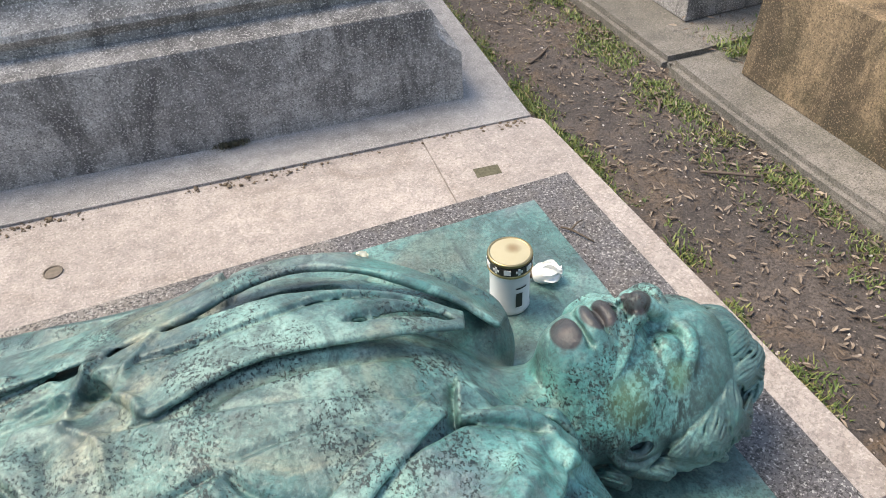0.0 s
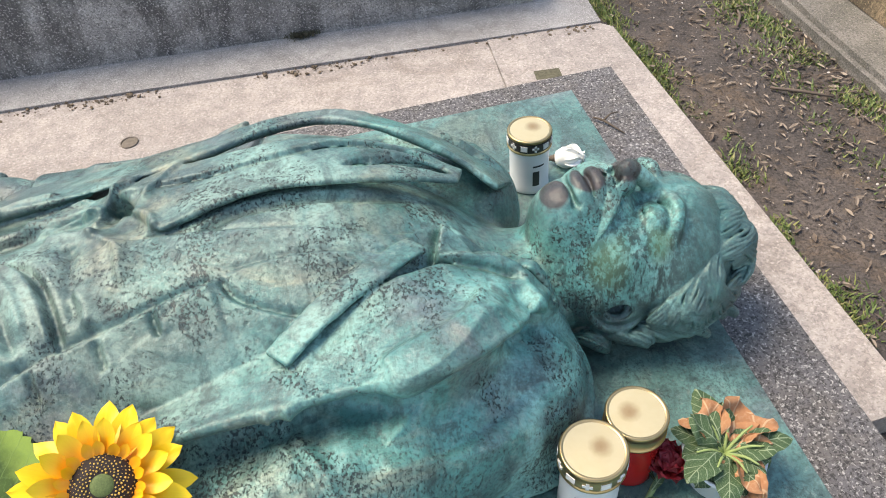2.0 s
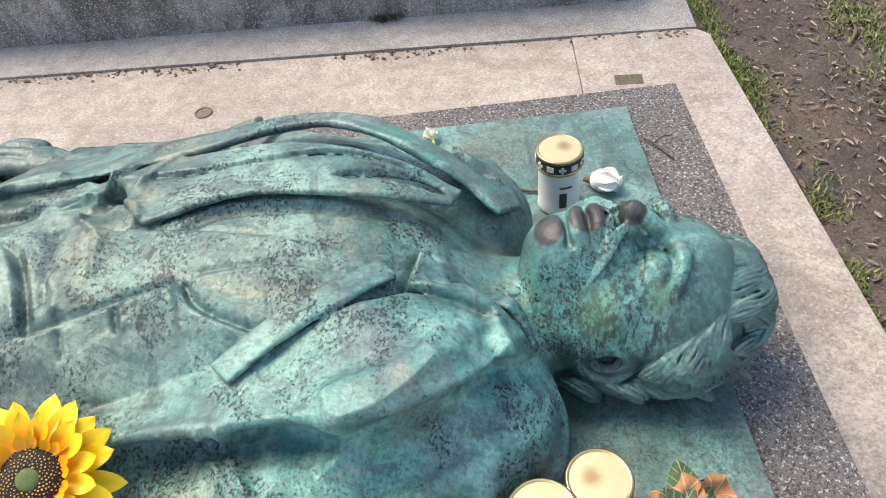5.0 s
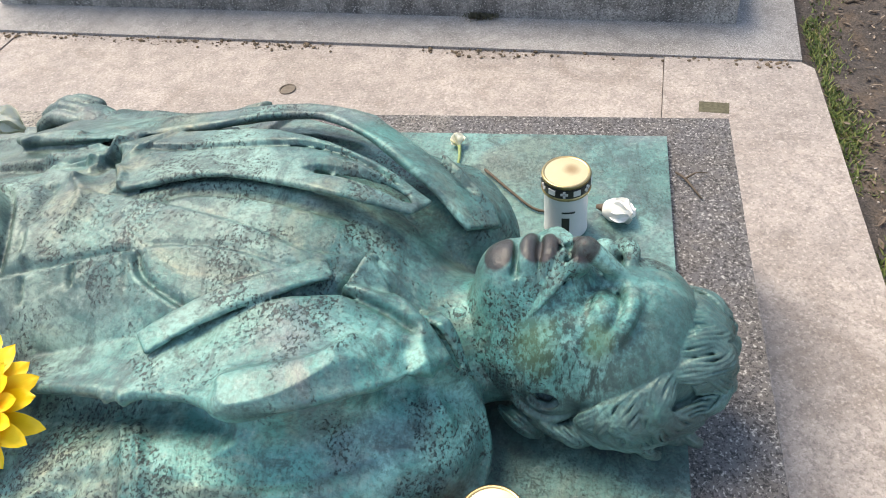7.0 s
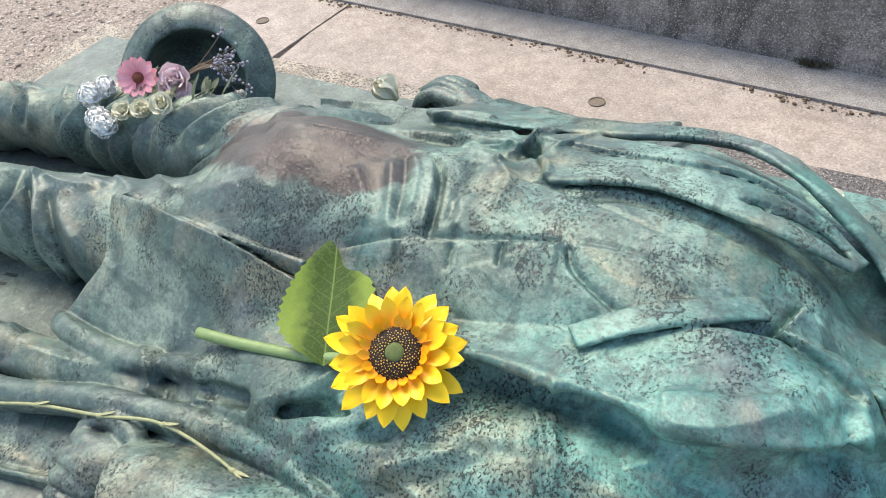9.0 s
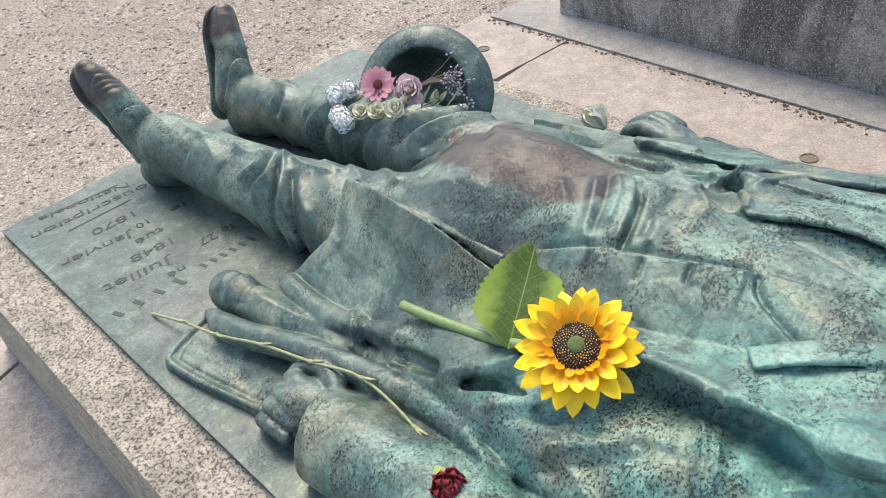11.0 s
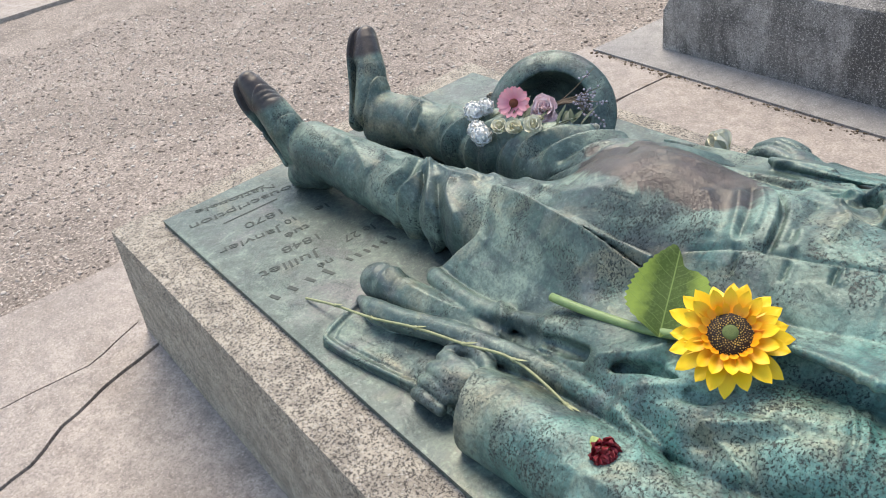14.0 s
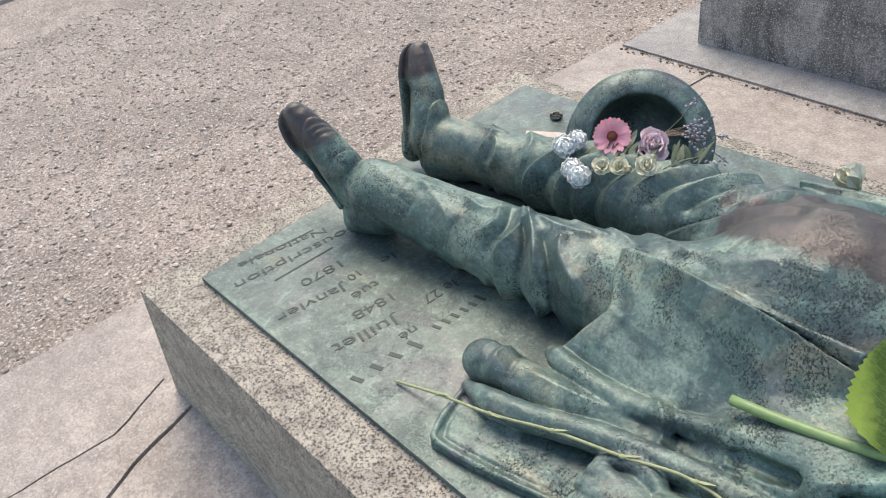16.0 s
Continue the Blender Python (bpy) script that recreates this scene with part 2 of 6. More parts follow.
def profile_block(profile, x0, y1, extra):
    """A moulded block: (height, setback of the front, setback of the end) from the ground up."""
    bm = bmesh.new()
    rings = []
    for z, front, end in profile:
        rings.append([bm.verts.new(p) for p in (skew(x0 + end * 0.4, front, z), skew(extra - end, front, z), skew(extra - end, y1, z), skew(x0 + end * 0.4, y1, z))])
    for a, b in zip(rings[:-1], rings[1:]):
        for i in range(4):
            bm.faces.new((a[i], a[(i + 1) % 4], b[(i + 1) % 4], b[i]))
    bm.faces.new(rings[-1])
    bm.faces.new(rings[0][::-1])
    sharp = [e for e in bm.edges if len(e.link_faces) == 2 and e.calc_face_angle(0) > 0.3]
    bmesh.ops.bevel(bm, geom=sharp, offset=0.004, segments=2, affect="EDGES")
    bmesh.ops.recalc_face_normals(bm, faces=bm.faces[:])
    return bm


part("plinth", profile_block([(0.005, 0, 0), (0.155, 0, 0), (0.165, 0.001, 0.012), (0.18, 0.002, 0.035), (0.205, 0.003, 0.06), (0.235, 0.004, 0.072), (0.285, 0.004, 0.076), (0.292, 0.006, 0.080), (0.312, 0.075, 0.15)], 0.0, 1.2, 2.272), M["wall"], neighbour)
part("body", profile_block([(0.31, 0.085, 0.16), (0.335, 0.085, 0.16), (0.36, 0.07, 0.145), (0.375, 0.075, 0.15), (0.42, 0.15, 0.22), (0.62, 0.16, 0.23)], 0.02, 1.15, 2.272), M["wall"], neighbour)
for row, z in enumerate((0.215, 0.185)):
    for k in range(9):
        x = 1.94 + 0.022 * k + 0.006 * row
        part("bar", hull([skew(x, 0.001, z), skew(x + 0.012, 0.001, z), skew(x + 0.012, 0.006, z), skew(x, 0.006, z)], [skew(x, 0.001, z + 0.014), skew(x + 0.012, 0.001, z + 0.014), skew(x + 0.012, 0.006, z + 0.014), skew(x, 0.006, z + 0.014)]), M["wall"], neighbour)

kerb = tagged(new("kerb"), "low grey stone kerb slabs beside the path", "kerb", kind="structure")
for y0, y1 in ((-1.6, 0.55), (0.556, 1.80), (1.806, 3.6)):
    part("slab", hull(quad(2.75, y0, 3.3, y1, -0.15), quad(2.758, y0, 3.3, y1, -0.012), 0.018, 3, 0.009, y0), M["kerb"], kerb)
dark_tomb = tagged(new("dark_tomb"), "dark stone tomb beyond the kerb joint", "tomb")
part("base", hull(quad(2.965, 2.0, 4.2, 3.6, -0.01), quad(2.965, 2.0, 4.2, 3.6, 0.5), 0.015), M["wall"], dark_tomb)
far_slab = tagged(part("far_kerb", hull(quad(-5.2, -2.0, -4.05, 4.0, -0.1), quad(-5.2, -2.0, -4.05, 4.0, -0.005), 0.01), M["pale"]), "pale kerb on the far side of the yard", "kerb", kind="structure")
tomb = tagged(new("brown_tomb"), "brown moss-stained stone tomb standing on the kerb", "tomb")
part("base", hull(quad(2.905, -1.0, 4.2, 1.63, -0.01), quad(2.915, -1.0, 4.2, 1.62, 0.31), 0.008), M["tomb"], tomb)
part("slab", hull(quad(3.03, -1.0, 4.2, 1.5, 0.31), quad(3.03, -1.0, 4.2, 1.5, 0.6), 0.008), M["tomb"], tomb)


# ---- patinated bronze ----
def patina(name, plate=False):
    n = Nodes(name)
    w = n.world()
    warp = n.noise(w, 7, 5, 0.6, 0.8)
    big = n.noise(w, 3.2, 6, 0.62, 0.7)
    x = n.t.nodes.new("ShaderNodeSeparateXYZ")
    n.put(x.inputs[0], w)
    # greener at the head, darker bare bronze towards the feet
    along = n.math("MULTIPLY", n.math("ADD", x.outputs["X"], n.math("MULTIPLY", n.math("SUBTRACT", big, 0.5), 1.5)), 0.5)
    feet, head = ((0.078, 0.108, 0.098), (0.090, 0.195, 0.170)) if plate else ((0.068, 0.122, 0.106), (0.086, 0.270, 0.238))
    c = n.mix(n.ramp(along, (0.50, 0.0), (0.80, 1.0)), feet, head)
    dull = n.ramp(n.noise(w, 5.5, 7, 0.66, 1.2), (0.44, 0.0), (0.60, 0.75))
    c = n.mix(dull, c, (0.070, 0.100, 0.098))
    pale = n.ramp(n.noise(w, 7, 8, 0.66, 1.1), (0.485, 0.0), (0.63, 0.4 if plate else 0.9))
    c = n.mix(pale, c, n.mix(n.ramp(along, (0.48, 0.0), (0.80, 1.0)), (0.205, 0.285, 0.232), (0.24, 0.49, 0.425)))
    ochre = n.ramp(n.noise(n.stretch(w, (5, 8, 5)), 1.0, 8, 0.68, 0.9), (0.53, 0.0), (0.68, 0.3 if plate else 0.65))
    c = n.mix(ochre, c, (0.30, 0.275, 0.18))
    mauve = n.ramp(n.noise(n.stretch(w, (5, 5, 5), (1, 0, 2)), 1.0, 8, 0.68, 0.9), (0.54, 0.0), (0.68, 0.6))
    c = n.mix(mauve, c, (0.135, 0.118, 0.135))
    mottle = n.noise(w, 34, 7, 0.72, 0.5)
    c = n.mix(n.ramp(mottle, (0.54, 0.0), (0.68, 0.40)), c, (0.27, 0.36, 0.30))
    c = n.mix(n.ramp(mottle, (0.36, 0.65), (0.47, 0.0)), c, (0.038, 0.058, 0.056))
    vein = n.ramp(n.noise(n.stretch(w, (34, 9, 9)), 1.0, 7, 0.7, 0.8), (0.55, 0.0), (0.67, 0.6))
    c = n.mix(vein, c, (0.035, 0.052, 0.052))
    # small black crusts gathered in patches, thickest on the near sleeve
    patch = n.ramp(n.noise(w, 9, 7, 0.68, 0.8), (0.49, 0.0), (0.60, 1.0))
    if not plate:
        patch = n.math("MAXIMUM", patch, n.math("MULTIPLY", n.blob((1.28, 0.17, 0.45), (0.40, 0.15, 0.14), 0.6, warp, 0.9), 0.5))
    crust = n.noise(n.stretch(w, (1.0, 0.75, 0.85), (0, 0, 0.5)), 330, 5, 0.7, 0.2)
    pit = n.ramp(n.math("SUBTRACT", crust, n.math("MULTIPLY", patch, 0.075)), (0.385, 1.0), (0.425, 0.0))
    pit = n.math("MULTIPLY", pit, n.ramp(patch, (0.0, 0.10), (0.5, 0.5 if plate else 1.0)))
    c = n.mix(n.math("MULTIPLY", pit, 0.92), c, (0.012, 0.020, 0.020))
    fine = n.noise(w, 190, 6, 0.7)
    c = n.mix(n.ramp(fine, (0.38, 0.5), (0.54, 0.0)), c, (0.035, 0.055, 0.053))
    c = n.mix(n.ramp(n.noise(w, 120, 6, 0.72), (0.56, 0.0), (0.70, 0.35)), c, (0.34, 0.42, 0.36))
    rough = n.ramp(n.noise(w, 14, 5, 0.6), (0.3, 0.33), (0.75, 0.50))
    rough = n.mix(pale, rough, (0.56, 0.56, 0.56))
    metal = n.math("MULTIPLY", n.math("SUBTRACT", 1.0, pale), 0.22)
    b = n.bump(n.math("ADD", n.math("MULTIPLY", warp, 0.25), n.math("ADD", n.math("MULTIPLY", fine, 0.22), n.math("MULTIPLY", pit, -0.14))), 0.7, 0.005)
    if not plate:
        crease = n.noise(n.stretch(w, (13, 22, 16), (0.3, 0.2, 0.6)), 1.0, 3, 0.5, 0.2)
        b = n.bump(crease, 0.22, 0.008, b)
        # dark runs down the face and a mossy cheek
        run = n.ramp(n.noise(n.stretch(w, (150, 150, 9)), 1.0, 5, 0.7), (0.46, 0.0), (0.56, 0.9))
        run = n.math("MULTIPLY", run, n.blob((1.725, 0.435, 0.480), (0.11, 0.090, 0.090), 0.5, warp, 0.5))
        c = n.mix(run, c, (0.020, 0.034, 0.030))
        for at, rad in (((1.690, 0.425, 0.490), (0.035, 0.03, 0.05)), ((1.742, 0.425, 0.510), (0.020, 0.028, 0.030))):
            c = n.mix(n.math("MULTIPLY", n.blob(at, rad, 0.7, warp, 0.4), 0.5), c, (0.18, 0.30, 0.13))
        # hair toned darker as a whole, also painting in the shade between its strands
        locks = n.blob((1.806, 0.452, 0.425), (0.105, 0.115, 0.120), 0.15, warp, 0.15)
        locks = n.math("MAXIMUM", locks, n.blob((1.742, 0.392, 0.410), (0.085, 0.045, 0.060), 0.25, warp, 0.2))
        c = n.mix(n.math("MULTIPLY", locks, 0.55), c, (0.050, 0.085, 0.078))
        brown = 0
        for i, (at, rad, amount) in enumerate((
                ((1.647, 0.484, 0.566), (0.017, 0.024, 0.026), 0.15), ((1.686, 0.486, 0.572), (0.021, 0.023, 0.014), 0.22),
                ((1.726, 0.481, 0.580), (0.018, 0.020, 0.022), 0.15), ((0.895, 0.495, 0.600), (0.20, 0.092, 0.11), 0.75),
                ((0.01, 0.278, 0.60), (0.14, 0.12, 0.085), 0.12), ((-0.02, 0.61, 0.59), (0.12, 0.12, 0.070), 0.12))):
            m = n.blob(at, rad, 0.14, warp if i != 3 else n.noise(w, 6, 7, 0.62, 0.9), amount)
            brown = m if i == 0 else n.math("MAXIMUM", brown, m)
        tone = n.mix(n.ramp(n.noise(w, 30, 5), (0.35, 0.0), (0.65, 1.0)), (0.028, 0.020, 0.021), (0.060, 0.043, 0.043))
        c = n.mix(n.math("MULTIPLY", brown, 0.9), c, tone)
        metal = n.math("MAXIMUM", metal, n.math("MULTIPLY", brown, 0.25))
        rough = n.mix(brown, rough, (0.40, 0.40, 0.40))
    return n.done(c, rough, metal, b)


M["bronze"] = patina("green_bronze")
M["bronze_plate"] = patina("green_bronze_plate", True)


# ---- the bronze figure: a field of blended forms, drawn as one skin ----
class Form:
    def __init__(self, lo, hi, h):
        self.lo, self.h = np.array(lo, np.float32), h
        self.n = np.ceil((np.array(hi) - lo) / h).astype(int) + 1
        self.f = np.full(self.n, 0.05, np.float32)

    def box(self, lo, hi):
        a = np.clip(np.floor((np.array(lo) - self.lo) / self.h).astype(int), 0, self.n)
        b = np.clip(np.ceil((np.array(hi) - self.lo) / self.h).astype(int) + 1, 0, self.n)
        s = tuple(slice(i, j) for i, j in zip(a, b))
        g = [self.lo[k] + self.h * np.arange(a[k], b[k], dtype=np.float32) for k in range(3)]
        return s, np.meshgrid(*g, indexing="ij", sparse=True)

    def join(self, s, d, k, cut=False):
        f = self.f[s]
        if cut:
            t = np.clip(0.5 - 0.5 * (f + d) / k, 0, 1)
            self.f[s] = f * (1 - t) - d * t + k * t * (1 - t)
        else:
            t = np.clip(0.5 + 0.5 * (f - d) / k, 0, 1)
            self.f[s] = f * (1 - t) + d * t - k * t * (1 - t)

    def cone(self, a, b, ra, rb, k=0.02, cut=False, flat=1.0):
        """A round-ended cone; flat below 1 squashes it in height."""
        a, b = np.array(a, np.float32), np.array(b, np.float32)
        m = max(ra, rb) + k + 2 * self.h
        s, (x, y, z) = self.box(np.minimum(a, b) - m, np.maximum(a, b) + m)
        d = b - a
        q = 1 / flat
        px, py, pz = x - a[0], y - a[1], (z - a[2])
        t = np.clip((px * d[0] + py * d[1] + pz * d[2]) / max(float(d @ d), 1e-9), 0, 1)
        e = np.sqrt((px - t * d[0]) ** 2 + (py - t * d[1]) ** 2 + ((pz - t * d[2]) * q) ** 2) - (ra + (rb - ra) * t)
        self.join(s, e, k, cut)

    def ball(self, c, r, k=0.02, cut=False, turn=0.0, tip=0.0):
        """An ellipsoid, turned about z and then tipped about y (degrees)."""
        r = np.array(r, np.float32)
        m = float(r.max()) + k + 2 * self.h
        s, (x, y, z) = self.box(np.array(c) - m, np.array(c) + m)
        px, py, pz = x - c[0], y - c[1], z - c[2]
        ca, sa, cb, sb = math.cos(radians(turn)), math.sin(radians(turn)), math.cos(radians(tip)), math.sin(radians(tip))
        qx, qy = ca * px + sa * py, -sa * px + ca * py
        qx, qz = cb * qx - sb * pz, sb * qx + cb * pz
        l0 = np.sqrt((qx / r[0]) ** 2 + (qy / r[1]) ** 2 + (qz / r[2]) ** 2)
        l1 = np.sqrt((qx / r[0] ** 2) ** 2 + (qy / r[1] ** 2) ** 2 + (qz / r[2] ** 2) ** 2) + 1e-6
        self.join(s, l0 * (l0 - 1) / l1, k, cut)

    def tri(self, a, b, c, r, grid):
        """The distance to a flat three-cornered piece of cloth of thickness 2r."""
        a, b, c = (np.array(p, np.float32) for p in (a, b, c))
        x, y, z = grid
        nrm = np.cross(b - a, c - a)
        nrm = nrm / (np.linalg.norm(nrm) + 1e-9)
        inside, edge = None, None
        for p, q in ((a, b), (b, c), (c, a)):
            d = q - p
            px, py, pz = x - p[0], y - p[1], z - p[2]
            o = np.cross(nrm, d)
            i = (px * o[0] + py * o[1] + pz * o[2]) >= 0
            t = np.clip((px * d[0] + py * d[1] + pz * d[2]) / max(float(d @ d), 1e-9), 0, 1)
            e = (px - t * d[0]) ** 2 + (py - t * d[1]) ** 2 + (pz - t * d[2]) ** 2
            inside = i if inside is None else inside & i
            edge = e if edge is None else np.minimum(edge, e)
        h = (x - a[0]) * nrm[0] + (y - a[1]) * nrm[1] + (z - a[2]) * nrm[2]
        return np.where(inside, np.abs(h), np.sqrt(edge)) - r

    def cloth(self, one, two, r=0.004, k=0.006):
        """A strip of cloth between two edges with the same number of points."""
        one, two = curve(one, 3), curve(two, 3)
        every = np.array([*one, *two])
        m = r + k + 2 * self.h
        s, grid = self.box(every.min(0) - m, every.max(0) + m)
        d = np.float32(1)
        for i in range(len(one) - 1):
            d = np.minimum(d, self.tri(one[i], one[i + 1], two[i], r, grid))
            d = np.minimum(d, self.tri(two[i], one[i + 1], two[i + 1], r, grid))
        self.join(s, d, k)

    def brim(self, c, axis, outer, inner, curl, r, k=0.006):
        """A hat brim: a ring round an axis, its rim curled back along it."""
        a = np.array(axis, np.float32) / np.linalg.norm(axis)
        s, (x, y, z) = self.box(np.array(c) - outer - 0.03, np.array(c) + outer + 0.03)
        px, py, pz = x - c[0], y - c[1], z - c[2]
        up = px * a[0] + py * a[1] + pz * a[2]
        rad = np.sqrt(np.maximum((px * px + py * py + pz * pz) - up * up, 0))
        t = np.clip((rad - inner) / (outer - inner), 0, 1)
        d = np.hypot(np.maximum(np.maximum(inner - rad, rad - outer), 0), up + curl * t * t) - r
        self.join(s, d, k)

    def bowl(self, c, axis, radius, depth, r, k=0.006):
        """The hollow crown of a hat behind its brim."""
        a = np.array(axis, np.float32) / np.linalg.norm(axis)
        m = max(radius, depth) + 0.03
        s, (x, y, z) = self.box(np.array(c) - m, np.array(c) + m)
        px, py, pz = x - c[0], y - c[1], z - c[2]
        up = px * a[0] + py * a[1] + pz * a[2]
        rad = np.sqrt(np.maximum((px * px + py * py + pz * pz) - up * up, 0))
        q = np.sqrt((rad / radius) ** 4 + (np.maximum(-up, 0) / depth) ** 4) ** 0.5
        d = np.maximum(np.abs(q - 1) * min(radius, depth) - r, up)
        self.join(s, d, k)

    def top(self, x, y):
        """The height of the skin over a place."""
        i, j = (int(round((v - o) / self.h)) for v, o in ((x, self.lo[0]), (y, self.lo[1])))
        col = self.f[min(max(i, 0), self.n[0] - 1), min(max(j, 0), self.n[1] - 1)]
        solid = np.nonzero(col < 0)[0]
        if len(solid) == 0:
            return PLATE
        q = solid[-1]
        if q + 1 < len(col):
            return float(self.lo[2] + self.h * (q + col[q] / (col[q] - col[q + 1])))
        return float(self.lo[2] + self.h * q)

    def drape(self, one, two, lift, r, k=0.005):
        """A strip of cloth lying on the skin between two edges of places x, y."""
        rows = []
        for u in (0, 0.33, 0.67, 1):
            rows.append([(p, q) for p, q in ((a[0] + (b[0] - a[0]) * u, a[1] + (b[1] - a[1]) * u) for a, b in zip(one, two))])
        high = [[(x, y, self.top(x, y) + lift * (1 - 0.8 * i / 3)) for x, y in row] for i, row in enumerate(rows)]
        for a, b in zip(high[:-1], high[1:]):
            self.cloth(a, b, r, k)

    def ribbon(self, pts, half, lift, r):
        """A flat band along the skin."""
        c = curve([(x, y, self.top(x, y) + lift) for x, y in pts], 2)
        side = []
        for i in range(len(c)):
            d = c[min(i + 1, len(c) - 1)] - c[max(i - 1, 0)]
            n = np.array((-d[1], d[0], 0)) / (math.hypot(d[0], d[1]) + 1e-9)
            side.append(n * half)
        self.cloth([p - s for p, s in zip(c, side)], [p + s for p, s in zip(c, side)], r, 0.003)

    def tube(self, pts, radii, k=0.02, flat=1.0, cut=False):
        every = np.array(pts, np.float32)
        m = max(radii) + k + 2 * self.h
        s, (x, y, z) = self.box(every.min(0) - m, every.max(0) + m)
        d = np.float32(1)
        for a, b, ra, rb in zip(every[:-1], every[1:], radii[:-1], radii[1:]):
            v = b - a
            px, py, pz = x - a[0], y - a[1], z - a[2]
            t = np.clip((px * v[0] + py * v[1] + pz * v[2]) / max(float(v @ v), 1e-9), 0, 1)
            d = np.minimum(d, np.sqrt((px - t * v[0]) ** 2 + (py - t * v[1]) ** 2 + (pz - t * v[2]) ** 2) - (ra + (rb - ra) * t))
        self.join(s, d, k, cut)

    def line(self, pts, reach):
        """Distance, signed side and end fade of the columns round a line of places x, y."""
        c = np.array(curve([(x, y, 0) for x, y in pts], 4))[:, :2]
        lo, hi = c.min(0) - reach, c.max(0) + reach
        s, (x, y, z) = self.box((*lo, self.lo[2]), (*hi, self.lo[2] + self.h * self.n[2]))
        x, y = x[:, :, 0], y[:, :, 0]
        best = np.full(np.broadcast(x, y).shape, 1e3, np.float32)
        sign, along = np.ones_like(best), np.zeros_like(best)
        m = len(c) - 1
        for i in range(m):
            v = c[i + 1] - c[i]
            px, py = x - c[i, 0], y - c[i, 1]
            t = np.clip((px * v[0] + py * v[1]) / max(float(v @ v), 1e-9), 0, 1)
            d = np.hypot(px - t * v[0], py - t * v[1])
            near = d < best
            best = np.where(near, d, best)
            sign = np.where(near, np.sign(v[0] * py - v[1] * px), sign)
            along = np.where(near, (i + t) / m, along)
        taper = np.clip(np.minimum(along, 1 - along) / 0.14, 0, 1)
        return s, best, sign, (taper * taper * (3 - 2 * taper)).astype(np.float32)

    def edge(self, pts, h, fade, side=1, under=0.0, soft=0.0016, blunt=False):
        """The free edge of a layer of cloth: a step up on one side of a line, dying away from it."""
        s, d, sign, taper = self.line(pts, max(fade * 3, 0.03))
        if blunt:
            taper = np.clip(taper * 6, 0, 1)
        q = d * sign * side
        up = np.clip((q + soft) / (2 * soft), 0, 1)
        g = -h * taper * up * np.exp(-np.maximum(q, 0) / fade)
        g = g + under * taper * np.exp(-((q + soft * 1.6) / (soft * 2.2)) ** 2)
        self.f[s] += g[:, :, None].astype(np.float32)

    def ridge(self, pts, h, w, lean=0.0):
        """A fold with a sharp crest (h below 0: a crease); lean makes one flank steeper."""
        s, d, sign, taper = self.line(pts, w * 4)
        wide = w * (1 + lean * sign)
        g = -h * taper * np.exp(-(d / wide) ** 1.35)
        self.f[s] += g[:, :, None].astype(np.float32)

    def sleeve(self, pts, radii, at, out, k, cut=False):
        """A tube sawn off by a plane."""
        every, o = np.array(pts, np.float32), np.array(out, np.float32) / np.linalg.norm(out)
        m = max(radii) + k + 2 * self.h
        s, (x, y, z) = self.box(every.min(0) - m, every.max(0) + m)
        d = np.float32(1)
        for a, b, ra, rb in zip(every[:-1], every[1:], radii[:-1], radii[1:]):
            v = b - a
            px, py, pz = x - a[0], y - a[1], z - a[2]
            t = np.clip((px * v[0] + py * v[1] + pz * v[2]) / max(float(v @ v), 1e-9), 0, 1)
            d = np.minimum(d, np.sqrt((px - t * v[0]) ** 2 + (py - t * v[1]) ** 2 + (pz - t * v[2]) ** 2) - (ra + (rb - ra) * t))
        d = np.maximum(d, (x - at[0]) * o[0] + (y - at[1]) * o[1] + (z - at[2]) * o[2])
        self.join(s, d, k, cut)

    def skin(self):
        """Surface nets: one vertex in every cell that the surface crosses."""
        f, n = self.f, self.n
        neg = f < 0
        c = [neg[i:n[0] - 1 + i, j:n[1] - 1 + j, k:n[2] - 1 + k] for i in (0, 1) for j in (0, 1) for k in (0, 1)]
        tot = sum(a.astype(np.int8) for a in c)
        cell = np.nonzero((tot > 0) & (tot < 8))
        num = len(cell[0])
        index = np.full(n - 1, -1, np.int32)
        index[cell] = np.arange(num)
        acc, cnt = np.zeros((num, 3), np.float32), np.zeros(num, np.float32)
        corner = [(i, j, k) for i in (0, 1) for j in (0, 1) for k in (0, 1)]
        val = [f[cell[0] + i, cell[1] + j, cell[2] + k] for i, j, k in corner]
        for a in range(8):
            for b in range(a + 1, 8):
                da = np.subtract(corner[b], corner[a])
                if np.abs(da).sum() != 1:
                    continue
                hit = (val[a] < 0) != (val[b] < 0)
                t = np.where(hit, val[a] / np.where(hit, val[a] - val[b], 1), 0)
                acc += np.where(hit[:, None], np.array(corner[a]) + t[:, None] * da, 0)
                cnt += hit
        pts = (np.stack(cell, 1) + acc / cnt[:, None]) * self.h + self.lo
        quads = []
        for ax in range(3):
            u, v = (ax + 1) % 3, (ax + 2) % 3
            lo, hi = [slice(1, -1)] * 3, [slice(1, -1)] * 3
            lo[ax], hi[ax] = slice(0, -1), slice(1, None)
            sa, sb = neg[tuple(lo)], neg[tuple(hi)]
            for flip in (False, True):
                e = np.stack(np.nonzero((sa & ~sb) if not flip else (~sa & sb)), 1)
                off = np.ones(3, int)
                off[ax] = 0
                e = e + off
                du, dv = np.eye(3, dtype=int)[u], np.eye(3, dtype=int)[v]
                ring = [e - du - dv, e - dv, e, e - du]
                q = np.stack([index[tuple(r.T)] for r in ring], 1)
                quads.append(q[:, ::-1] if flip else q)
        quads = np.concatenate(quads)
        quads = quads[(quads >= 0).all(1)]
        return pts.astype(np.float32), quads.astype(np.int32)


